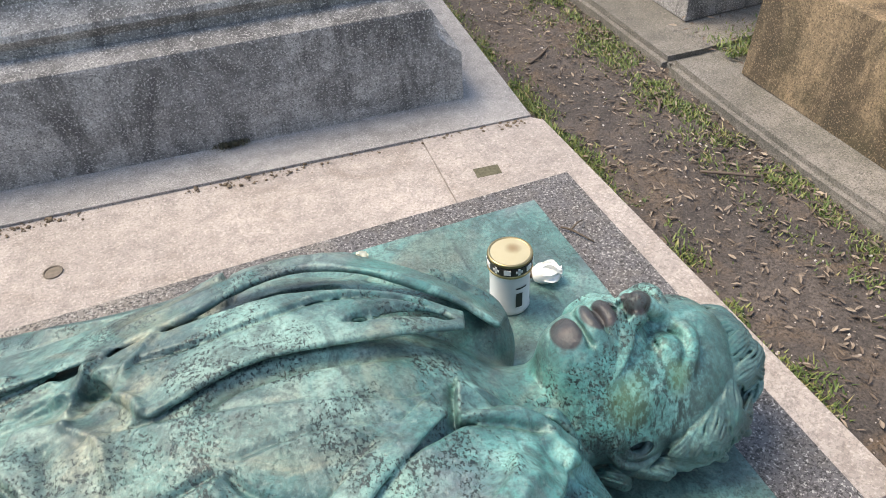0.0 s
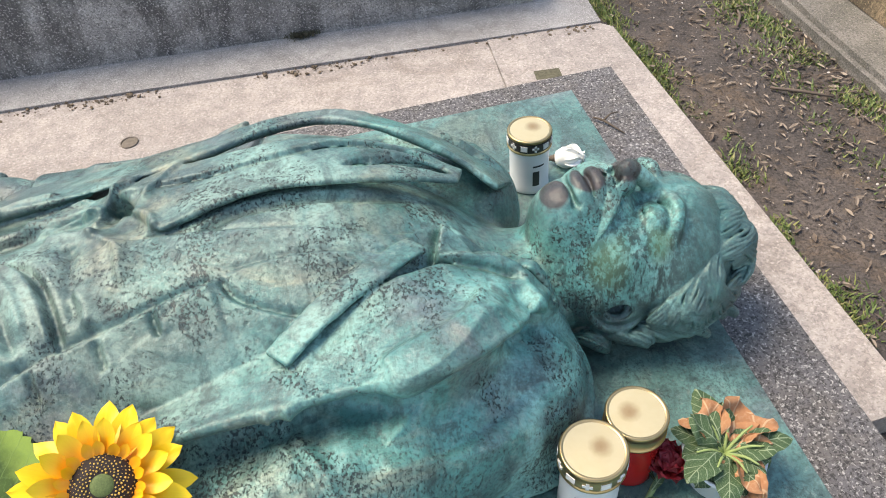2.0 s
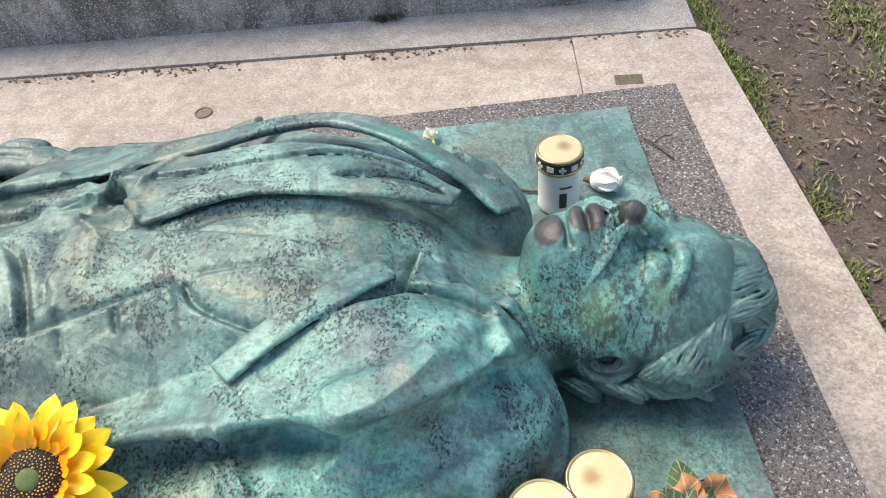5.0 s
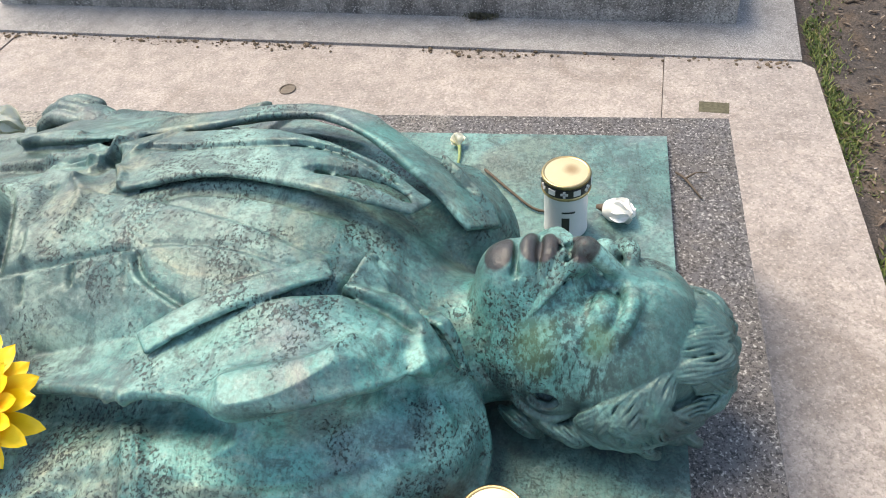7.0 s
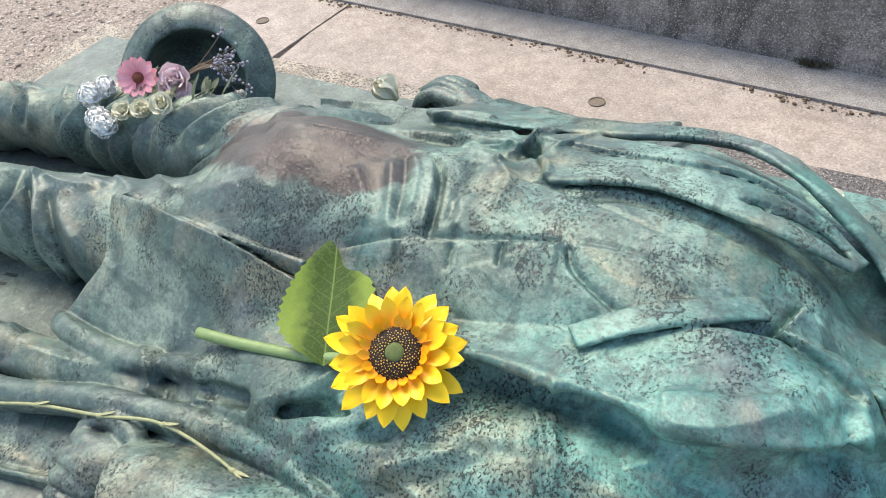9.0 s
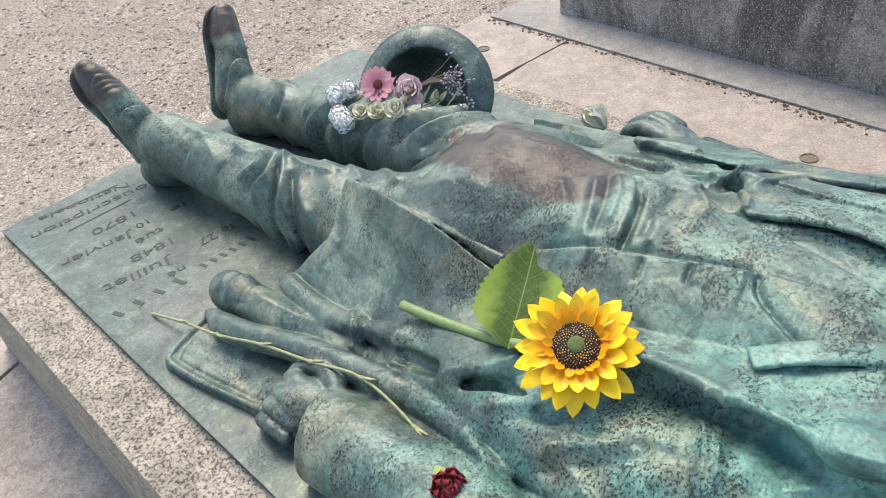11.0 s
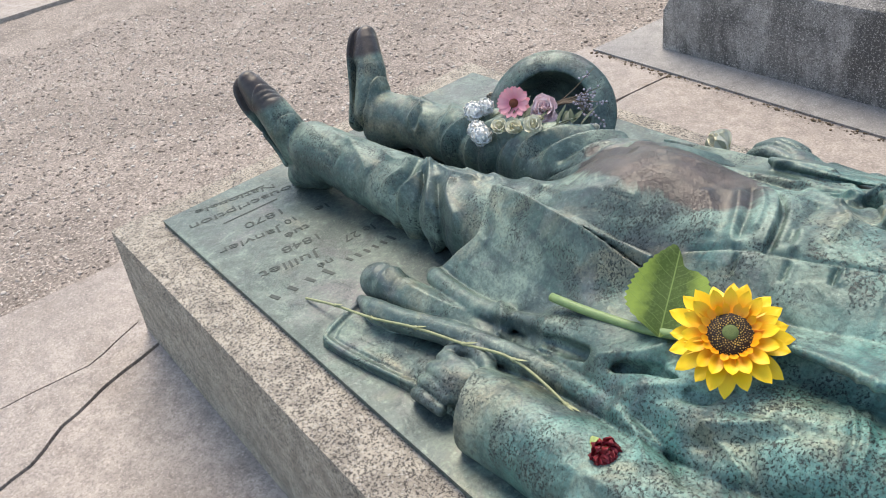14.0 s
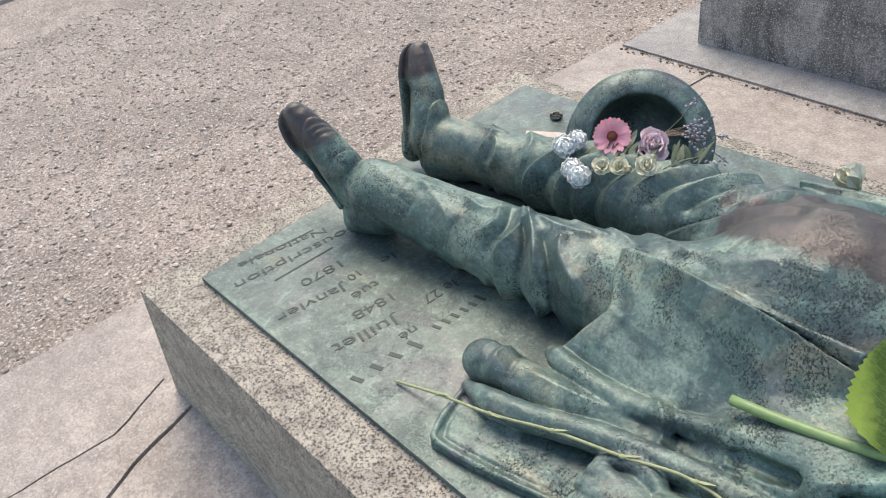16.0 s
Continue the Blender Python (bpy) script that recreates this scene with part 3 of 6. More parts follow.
def skins(name, *forms):
    """One mesh of the skins of several fields."""
    pts, quads, k = [], [], 0
    for form in forms:
        p, q = form.skin()
        pts.append(p)
        quads.append(q + k)
        k += len(p)
    pts, quads = np.concatenate(pts), np.concatenate(quads)
    me = bpy.data.meshes.new(name)
    me.vertices.add(len(pts))
    me.vertices.foreach_set("co", pts.ravel())
    me.loops.add(quads.size)
    me.loops.foreach_set("vertex_index", quads.ravel())
    me.polygons.add(len(quads))
    me.polygons.foreach_set("loop_start", np.arange(0, quads.size, 4, dtype=np.int32))
    me.polygons.foreach_set("use_smooth", np.ones(len(quads), bool))
    me.update(calc_edges=True)
    me.validate()
    return me


def curve(p, steps):
    """A smooth line through points."""
    p = [np.array(v, float) for v in p]
    if len(p) < 3:
        return [p[0] + (p[-1] - p[0]) * i / steps for i in range(steps + 1)]
    q = [2 * p[0] - p[1], *p, 2 * p[-1] - p[-2]]
    out = []
    for i in range(1, len(q) - 2):
        a, b, c, d = q[i - 1:i + 3]
        for s in range(steps):
            t = s / steps
            out.append(0.5 * (2 * b + (c - a) * t + (2 * a - 5 * b + 4 * c - d) * t * t + (3 * b - a - 3 * c + d) * t ** 3))
    return out + [p[-1]]


F = Form((-0.10, -0.01, 0.335), (1.70, 1.01, 0.655), 0.0024)

# legs
F.tube([(0.92, 0.405, 0.44), (0.50, 0.372, 0.415), (0.33, 0.345, 0.430), (0.175, 0.318, 0.452)], [0.100, 0.072, 0.063, 0.054], 0.02)
F.tube([(0.90, 0.57, 0.44), (0.52, 0.60, 0.420), (0.30, 0.575, 0.415), (0.13, 0.545, 0.420)], [0.100, 0.078, 0.062, 0.052], 0.02)
# trouser hems hang down behind the heels
F.cone((0.13, 0.300, 0.39), (0.19, 0.312, 0.41), 0.036, 0.045, 0.012)
F.cone((0.11, 0.520, 0.39), (0.17, 0.535, 0.40), 0.036, 0.045, 0.012)


def boot(heel, toe, face, wide):
    """A foot on its heel: instep towards face, flat sole with a welt, raised heel block."""
    A, T, n = (np.array(v, float) for v in (heel, toe, face))
    u = T - A
    n = n - u * (n @ u) / (u @ u)
    n = n / np.linalg.norm(n)
    w = np.cross(u / np.linalg.norm(u), n) * wide
    at = lambda a, up: tuple(A + u * a + n * up)
    F.tube([at(0.10, 0.036), at(0.35, 0.044), at(0.55, 0.040), at(0.72, 0.031), at(0.86, 0.024), at(0.95, 0.020)], [0.036, 0.039, 0.035, 0.030, 0.026, 0.021], 0.010)
    F.tube([at(0.70, 0.020) + 0.010 * w / wide, at(0.90, 0.017) + 0.006 * w / wide], [0.024, 0.019], 0.012)
    F.tube([at(0.70, 0.020) - 0.010 * w / wide, at(0.90, 0.017) - 0.006 * w / wide], [0.024, 0.019], 0.012)
    rim = [(0.0, 0.85), (0.25, 0.80), (0.5, 0.95), (0.72, 1.10), (0.88, 0.98), (0.97, 0.70), (1.02, 0.25)]
    F.cloth([A + u * a + w * q for a, q in rim], [A + u * a - w * q for a, q in rim], 0.0042, 0.0015)
    F.cone(at(0.03, -0.004), at(0.17, -0.004), 0.026, 0.026, 0.003)


boot((0.100, 0.302, 0.412), (0.000, 0.273, 0.588), (0.87, 0.05, 0.49), 0.036)
boot((0.062, 0.502, 0.400), (-0.016, 0.606, 0.580), (0.94, 0.17, 0.28), 0.035)
# hips, belly and chest
F.ball((0.93, 0.475, 0.43), (0.20, 0.185, 0.145), 0.04)
F.ball((0.955, 0.485, 0.52), (0.14, 0.095, 0.078), 0.05)
F.ball((1.16, 0.485, 0.43), (0.22, 0.175, 0.160), 0.05)
F.ball((1.36, 0.485, 0.43), (0.24, 0.20, 0.165), 0.05)
# shoulders and arms
F.tube([(1.56, 0.355, 0.420), (1.38, 0.265, 0.452), (1.16, 0.225, 0.435), (0.95, 0.24, 0.415)], [0.080, 0.076, 0.062, 0.045], 0.03)
F.tube([(1.56, 0.62, 0.43), (1.36, 0.70, 0.45), (1.14, 0.765, 0.435), (1.03, 0.805, 0.42)], [0.090, 0.080, 0.058, 0.045], 0.03)
# the near forearm in its wide sleeve, open at the cuff
F.sleeve([(1.42, 0.18, 0.405), (1.18, 0.108, 0.400), (0.90, 0.086, 0.386)], [0.062, 0.064, 0.058], (0.937, 0.088, 0.40), (-0.94, -0.32, -0.10), 0.008)
F.sleeve([(0.985, 0.088, 0.392), (0.90, 0.086, 0.386)], [0.046, 0.053], (0.930, 0.088, 0.40), (-0.94, -0.32, -0.10), 0.003, True)
# the near side: draped cloth on the plate
F.cloth([(1.606, 0.388, 0.500), (1.628, 0.388, 0.455), (1.642, 0.350, 0.420), (1.632, 0.312, 0.395), (1.600, 0.270, 0.370)],
        [(1.56, 0.37, 0.505), (1.56, 0.34, 0.475), (1.56, 0.31, 0.450), (1.55, 0.28, 0.420), (1.53, 0.25, 0.385)], 0.007, 0.008)
F.tube([(0.592, 0.170, 0.388), (0.74, 0.182, 0.390), (0.88, 0.200, 0.390), (1.02, 0.205, 0.395)], [0.032, 0.034, 0.031, 0.028], 0.006)
F.ball((0.88, 0.14, 0.352), (0.27, 0.075, 0.032), 0.01, False, 6)
F.ball((1.15, 0.20, 0.37), (0.30, 0.12, 0.06), 0.03)
F.ball((1.12, 0.31, 0.43), (0.20, 0.10, 0.075), 0.05)
# a flat wallet under the hand, with a rolled border
F.cloth([(0.632, 0.032, 0.363), (0.74, 0.050, 0.363), (0.86, 0.075, 0.363)], [(0.596, 0.118, 0.363), (0.72, 0.14, 0.363), (0.86, 0.15, 0.363)], 0.009, 0.003)
F.tube(curve([(0.596, 0.128, 0.374), (0.604, 0.090, 0.373), (0.618, 0.045, 0.372), (0.640, 0.030, 0.372), (0.74, 0.046, 0.372), (0.86, 0.074, 0.374)], 4), [0.0052] * 21, 0.002)
F.tube(curve([(0.610, 0.118, 0.375), (0.616, 0.085, 0.374), (0.630, 0.050, 0.373), (0.648, 0.042, 0.373), (0.74, 0.058, 0.373), (0.86, 0.086, 0.374)], 4), [0.0036] * 21, 0.002, 1.0, True)
# the near hand, half closed
F.ball((0.892, 0.103, 0.396), (0.052, 0.038, 0.033), 0.010, False, 14)
for y, z, r in ((0.108, 0.412, 0.0125), (0.086, 0.408, 0.0125), (0.066, 0.398, 0.0115), (0.050, 0.386, 0.0105)):
    F.tube(curve([(0.900, y + 0.004, z), (0.866, y + 0.002, z + 0.003), (0.842, y + 0.006, z - 0.010), (0.848, y + 0.014, z - 0.030), (0.868, y + 0.016, z - 0.036)], 2), [r] * 5 + [r * 0.9] * 4, 0.003)
F.tube(curve([(0.915, 0.136, 0.418), (0.884, 0.144, 0.422), (0.858, 0.140, 0.416), (0.842, 0.126, 0.410)], 2), [0.014, 0.014, 0.013, 0.013, 0.012, 0.011, 0.010], 0.004)
# the far hand, resting on its edge
F.ball((0.985, 0.832, 0.432), (0.058, 0.036, 0.030), 0.012, False, -25)
for i, (y, z) in enumerate(((0.822, 0.448), (0.842, 0.452), (0.862, 0.448), (0.880, 0.438))):
    F.tube(curve([(0.965, y - 0.004, z), (0.925, y + 0.006, z + 0.002), (0.893, y + 0.006, z - 0.014), (0.884, y, z - 0.040), (0.898, y - 0.006, z - 0.052)], 2), [0.0118] * 5 + [0.010] * 4, 0.003)
F.tube([(0.975, 0.805, 0.430), (0.930, 0.802, 0.418), (0.900, 0.812, 0.405)], [0.013, 0.011, 0.008], 0.004)
# neck
F.cone((1.50, 0.475, 0.425), (1.66, 0.468, 0.445), 0.080, 0.062, 0.03)
# the hat, leaning on its side beside the legs
HAT, LEAN_ = (0.452, 0.752, 0.428), (0.49, -0.64, 0.59)
F.brim(HAT, LEAN_, 0.138, 0.098, 0.020, 0.0055)
F.bowl(HAT, LEAN_, 0.102, 0.12, 0.006)
# == the clothes ==
# coat skirt over the near thigh, its rolled hem and the far skirt
SK = [[(0.697, 0.368, 0.520), (0.80, 0.356, 0.540), (0.92, 0.347, 0.543), (1.03, 0.345, 0.545)],
      [(0.728, 0.300, 0.472), (0.80, 0.290, 0.466), (0.92, 0.287, 0.468), (1.05, 0.305, 0.475)],
      [(0.678, 0.228, 0.406), (0.77, 0.222, 0.408), (0.90, 0.225, 0.422), (1.06, 0.25, 0.44)]]
F.cloth(SK[0], SK[1], 0.005, 0.006)
F.cloth(SK[1], SK[2], 0.005, 0.006)
F.tube(curve([(0.674, 0.232, 0.408), (0.72, 0.220, 0.414), (0.80, 0.214, 0.418), (0.90, 0.222, 0.434), (0.97, 0.234, 0.452), (1.04, 0.252, 0.466), (1.12, 0.268, 0.478)], 3),
       [0.013] + [0.018] * 18, 0.004)
F.cloth([(0.80, 0.690, 0.480), (1.0, 0.715, 0.500), (1.14, 0.710, 0.512), (1.29, 0.70, 0.530)], [(0.82, 0.60, 0.50), (1.0, 0.61, 0.535), (1.14, 0.61, 0.555), (1.28, 0.60, 0.575)], 0.006, 0.02)
F.cloth([(0.79, 0.705, 0.486), (0.90, 0.690, 0.510), (1.03, 0.668, 0.538), (1.16, 0.640, 0.562)], [(0.80, 0.690, 0.470), (0.90, 0.665, 0.498), (1.03, 0.640, 0.528), (1.16, 0.610, 0.556)], 0.004, 0.003)
# cloth beside the hand: the rope-like fold that ends on the wallet
F.tube(curve([(0.600, 0.124, 0.380), (0.66, 0.118, 0.392), (0.72, 0.126, 0.400), (0.80, 0.148, 0.410), (0.90, 0.168, 0.420), (1.0, 0.180, 0.428), (1.10, 0.180, 0.440), (1.20, 0.175, 0.450), (1.28, 0.18, 0.455)], 2),
       [0.008, 0.015] + [0.020] * 15, 0.005)
F.tube(curve([(0.86, 0.193, 0.432), (0.96, 0.206, 0.448), (1.04, 0.214, 0.462), (1.12, 0.220, 0.482), (1.20, 0.222, 0.500)], 2), [0.010] * 9, 0.012, 1.0, True)
# near lapel, standing off the arm, with a hollow under it
F.ball((1.46, 0.352, 0.530), (0.085, 0.048, 0.036), 0.02)
F.tube(curve([(1.16, 0.292, 0.520), (1.24, 0.290, 0.528), (1.33, 0.284, 0.542), (1.42, 0.280, 0.550), (1.50, 0.280, 0.546), (1.545, 0.300, 0.530)], 3), [0.006, 0.012] + [0.015] * 13 + [0.006], 0.005, 1.0, True)
LA = [(1.185, 0.316, 0.526), (1.28, 0.304, 0.552), (1.38, 0.297, 0.567), (1.490, 0.294, 0.574), (1.552, 0.322, 0.560), (1.604, 0.385, 0.520)]
LB = [(1.22, 0.340, 0.530), (1.32, 0.352, 0.552), (1.40, 0.372, 0.566), (1.47, 0.398, 0.572), (1.53, 0.418, 0.556), (1.60, 0.420, 0.522)]
F.cloth(LA, LB, 0.0045, 0.003)
F.tube(curve(LA, 3), [0.0048] * 16, 0.002)
F.ridge([(1.425, 0.302), (1.458, 0.312), (1.505, 0.326), (1.530, 0.352), (1.540, 0.378)], 0.012, 0.011, -0.3)
# far lapels of coat and waistcoat, open over the chest, one over the other
F.tube(curve([(1.285, 0.505, 0.598), (1.33, 0.527, 0.592), (1.40, 0.524, 0.588), (1.48, 0.520, 0.578), (1.545, 0.530, 0.556)], 3), [0.004] + [0.011] * 11 + [0.006], 0.004, 1.0, True)
WA = [(1.250, 0.520, 0.592), (1.330, 0.541, 0.598), (1.410, 0.536, 0.598), (1.485, 0.526, 0.590), (1.553, 0.528, 0.566)]
WB = [(1.20, 0.62, 0.575), (1.33, 0.625, 0.585), (1.42, 0.61, 0.590), (1.50, 0.585, 0.575), (1.565, 0.560, 0.550)]
F.cloth(WA, WB, 0.0045, 0.004)
F.tube(curve([(1.44, 0.556, 0.596), (1.485, 0.560, 0.590), (1.525, 0.556, 0.574), (1.550, 0.545, 0.560)], 3), [0.002] + [0.008] * 8 + [0.005], 0.003, 1.0, True)
F.tube(curve([(1.43, 0.570, 0.592), (1.47, 0.578, 0.588), (1.51, 0.570, 0.578), (1.545, 0.560, 0.560), (1.556, 0.540, 0.562)], 3), [0.0045] * 13, 0.002)
CA = [(1.02, 0.655, 0.545), (1.15, 0.634, 0.566), (1.28, 0.640, 0.580), (1.36, 0.668, 0.578), (1.43, 0.668, 0.578), (1.50, 0.628, 0.575), (1.56, 0.585, 0.555), (1.605, 0.555, 0.520)]
CB = [(1.05, 0.72, 0.520), (1.18, 0.705, 0.540), (1.30, 0.705, 0.555), (1.37, 0.715, 0.555), (1.45, 0.705, 0.555), (1.52, 0.670, 0.550), (1.58, 0.630, 0.525), (1.63, 0.590, 0.490)]
F.cloth(CA, CB, 0.0045, 0.004)
F.tube(curve(CA, 3), [0.0045] * 22, 0.002)
F.edge([(1.20, 0.60), (1.33, 0.592), (1.43, 0.60), (1.50, 0.585), (1.56, 0.556)], 0.004, 0.03, 1, 0.003)
F.ridge([(1.20, 0.665), (1.30, 0.672), (1.40, 0.692), (1.48, 0.678)], 0.006, 0.012, 0.3)
F.ridge([(1.47, 0.72), (1.54, 0.675), (1.60, 0.625), (1.64, 0.595)], 0.008, 0.012, 0.3)
F.ridge([(1.50, 0.745), (1.57, 0.70), (1.62, 0.65)], 0.006, 0.012)
F.ridge([(1.48, 0.70), (1.55, 0.652), (1.61, 0.605)], -0.006, 0.008)
# far sleeve: seam of the cuff and long folds
F.edge([(1.348, 0.78), (1.345, 0.735), (1.335, 0.695)], 0.007, 0.05, -1, 0.004)
F.ridge([(1.10, 0.795), (1.20, 0.755), (1.31, 0.735)], 0.008, 0.012, 0.3)
F.ridge([(1.05, 0.770), (1.14, 0.740), (1.25, 0.725)], 0.006, 0.010)
F.ridge([(1.12, 0.825), (1.20, 0.79), (1.30, 0.775)], -0.006, 0.012)
F.edge([(1.045, 0.865), (1.035, 0.81), (1.03, 0.765)], 0.008, 0.05, 1, 0.004)
for i, a in enumerate(([(1.02, 0.635), (1.07, 0.655), (1.13, 0.648)], [(1.08, 0.61), (1.14, 0.625), (1.21, 0.61)], [(1.10, 0.585), (1.15, 0.595), (1.20, 0.58)], [(1.22, 0.57), (1.25, 0.61), (1.27, 0.635)], [(1.17, 0.565), (1.19, 0.60), (1.22, 0.635)])):
    F.ridge(a, 0.007, 0.008, 0.4 * (-1) ** i)
    F.ridge([(x + 0.012, y + 0.008) for x, y in a], -0.004, 0.006)
# waistcoat front over the shirt, its notch and button holes
F.edge([(1.055, 0.378), (1.126, 0.398), (1.186, 0.413), (1.24, 0.426), (1.302, 0.437)], 0.0050, 0.07, -1, 0.003, 0.002, True)
F.edge([(1.300, 0.437), (1.314, 0.412), (1.338, 0.396), (1.365, 0.384), (1.392, 0.374)], 0.0050, 0.05, -1, 0.0035, 0.002, True)
F.edge([(1.300, 0.439), (1.345, 0.444), (1.394, 0.443), (1.44, 0.437), (1.485, 0.436)], 0.0028, 0.05, -1, 0.0015)
for x, y in ((1.190, 0.395), (1.241, 0.411), (1.130, 0.380)):
    F.ridge([(x - 0.002, y + 0.014), (x, y), (x + 0.004, y - 0.014)], -0.006, 0.0035)
    F.ridge([(x + 0.005, y + 0.014), (x + 0.007, y), (x + 0.011, y - 0.014)], 0.003, 0.004)
# shirt front and its crumpled folds at the waist
F.edge([(1.172, 0.501), (1.197, 0.519), (1.258, 0.512), (1.336, 0.491), (1.405, 0.473), (1.466, 0.459), (1.515, 0.474)], 0.0035, 0.05, -1, 0.002)
for i, a in enumerate(([(1.165, 0.555), (1.205, 0.51), (1.21, 0.455)], [(1.195, 0.575), (1.235, 0.55), (1.245, 0.52)], [(1.155, 0.585), (1.195, 0.60), (1.245, 0.59)], [(1.12, 0.565), (1.155, 0.558), (1.185, 0.545)], [(1.165, 0.47), (1.18, 0.44), (1.18, 0.42)])):
    F.ridge(a, 0.007, 0.008, 0.35 * (-1) ** i)
# waistband with its free edge, shirt folds gathered into it
F.edge([(0.947, 0.498), (0.987, 0.515), (1.045, 0.528), (1.098, 0.520), (1.126, 0.490), (1.141, 0.455), (1.149, 0.425), (1.154, 0.400)], 0.009, 0.022, -1, 0.007, 0.0025)
F.ridge([(1.155, 0.54), (1.160, 0.495), (1.170, 0.425)], -0.008, 0.010)
F.ridge([(1.062, 0.497), (1.085, 0.455), (1.104, 0.412), (1.120, 0.396)], 0.006, 0.009, 0.3)
F.ridge([(1.085, 0.512), (1.112, 0.472), (1.128, 0.420)], 0.006, 0.008, -0.3)
F.ridge([(1.074, 0.508), (1.098, 0.464), (1.117, 0.405)], -0.005, 0.006)
F.ridge([(1.025, 0.47), (1.06, 0.435), (1.075, 0.400)], 0.004, 0.010)
# trouser front: the fold of the fly running up to the waistband
F.edge([(0.660, 0.500), (0.76, 0.518), (0.84, 0.512), (0.917, 0.503), (0.984, 0.516)], 0.007, 0.05, -1, 0.006)
F.ridge([(0.70, 0.470), (0.80, 0.482), (0.90, 0.490)], -0.010, 0.020)
F.edge([(0.695, 0.372), (0.824, 0.351), (0.922, 0.342), (1.025, 0.331), (1.090, 0.330)], 0.006, 0.035, -1, 0.004, 0.002, True)
F.ridge([(0.80, 0.385), (0.90, 0.402), (0.97, 0.405)], 0.004, 0.016)
# the loose tie end, flat and pointed
F.ribbon([(1.348, 0.343), (1.38, 0.368), (1.42, 0.397), (1.475, 0.430), (1.492, 0.440)], 0.0112, 0.007, 0.0036)
# shirt collar
F.drape([(1.525, 0.474), (1.545, 0.462), (1.575, 0.442), (1.605, 0.418), (1.625, 0.395)], [(1.505, 0.428), (1.53, 0.420), (1.56, 0.412), (1.59, 0.398), (1.61, 0.385)], 0.008, 0.0035)
F.edge([(1.524, 0.470), (1.541, 0.451), (1.558, 0.433), (1.591, 0.407), (1.618, 0.385)], 0.005, 0.02, -1, 0.004, 0.002, True)
F.edge([(1.524, 0.472), (1.515, 0.450), (1.505, 0.422)], 0.006, 0.02, 1, 0.004, 0.002, True)
F.edge([(1.500, 0.428), (1.53, 0.418), (1.559, 0.410), (1.590, 0.396)], 0.004, 0.012, 1, 0.003, 0.002)
# near upper arm: two stitched bands and drag folds
for a in ([(1.322, 0.300), (1.346, 0.264), (1.358, 0.235), (1.362, 0.20)], [(1.342, 0.300), (1.358, 0.268), (1.370, 0.240), (1.375, 0.20)]):
    F.ridge(a, 0.006, 0.006)
F.ridge([(1.225, 0.217), (1.281, 0.232), (1.339, 0.243)], -0.004, 0.006)
F.ridge([(1.42, 0.262), (1.47, 0.290), (1.52, 0.322), (1.56, 0.352)], 0.011, 0.014, 0.35)
F.ridge([(1.45, 0.250), (1.51, 0.275), (1.57, 0.312)], -0.008, 0.012)
F.ridge([(1.40, 0.235), (1.46, 0.245), (1.52, 0.258), (1.58, 0.282)], 0.009, 0.014, 0.35)
F.ridge([(1.44, 0.215), (1.51, 0.225), (1.57, 0.245)], -0.007, 0.012)
F.ridge([(1.585, 0.405), (1.598, 0.365), (1.622, 0.335)], 0.007, 0.009, -0.4)
F.ridge([(1.57, 0.385), (1.585, 0.340), (1.60, 0.31)], -0.005, 0.009)
for i, a in enumerate(([(1.04, 0.195), (1.10, 0.228), (1.13, 0.268)], [(1.11, 0.178), (1.175, 0.215), (1.21, 0.25)], [(1.18, 0.165), (1.245, 0.20), (1.29, 0.235)], [(1.24, 0.150), (1.30, 0.175), (1.36, 0.20)])):
    F.ridge(a, 0.007, 0.012, 0.3)
    F.ridge([(x + 0.028, y + 0.004) for x, y in a], -0.006, 0.010)
# loose cloth near the hand
for a, h in (([(0.625, 0.205), (0.622, 0.175), (0.630, 0.140)], 0.006), ([(0.602, 0.195), (0.600, 0.170), (0.606, 0.145)], 0.005), ([(0.645, 0.205), (0.648, 0.178), (0.655, 0.145)], -0.005), ([(0.67, 0.172), (0.75, 0.180), (0.84, 0.198)], 0.005),
             ([(0.84, 0.235), (0.872, 0.205), (0.888, 0.180)], 0.008), ([(0.865, 0.235), (0.895, 0.205), (0.91, 0.180)], -0.006), ([(0.935, 0.235), (0.955, 0.21), (0.965, 0.19)], 0.006), ([(1.10, 0.165), (1.16, 0.150), (1.21, 0.110)], 0.009), ([(1.13, 0.170), (1.20, 0.160), (1.25, 0.120)], -0.008),
             ([(1.21, 0.190), (1.26, 0.180), (1.32, 0.150)], 0.008), ([(1.10, 0.060), (1.18, 0.072), (1.28, 0.070)], 0.005)):
    F.ridge(a, h, 0.010, 0.3)
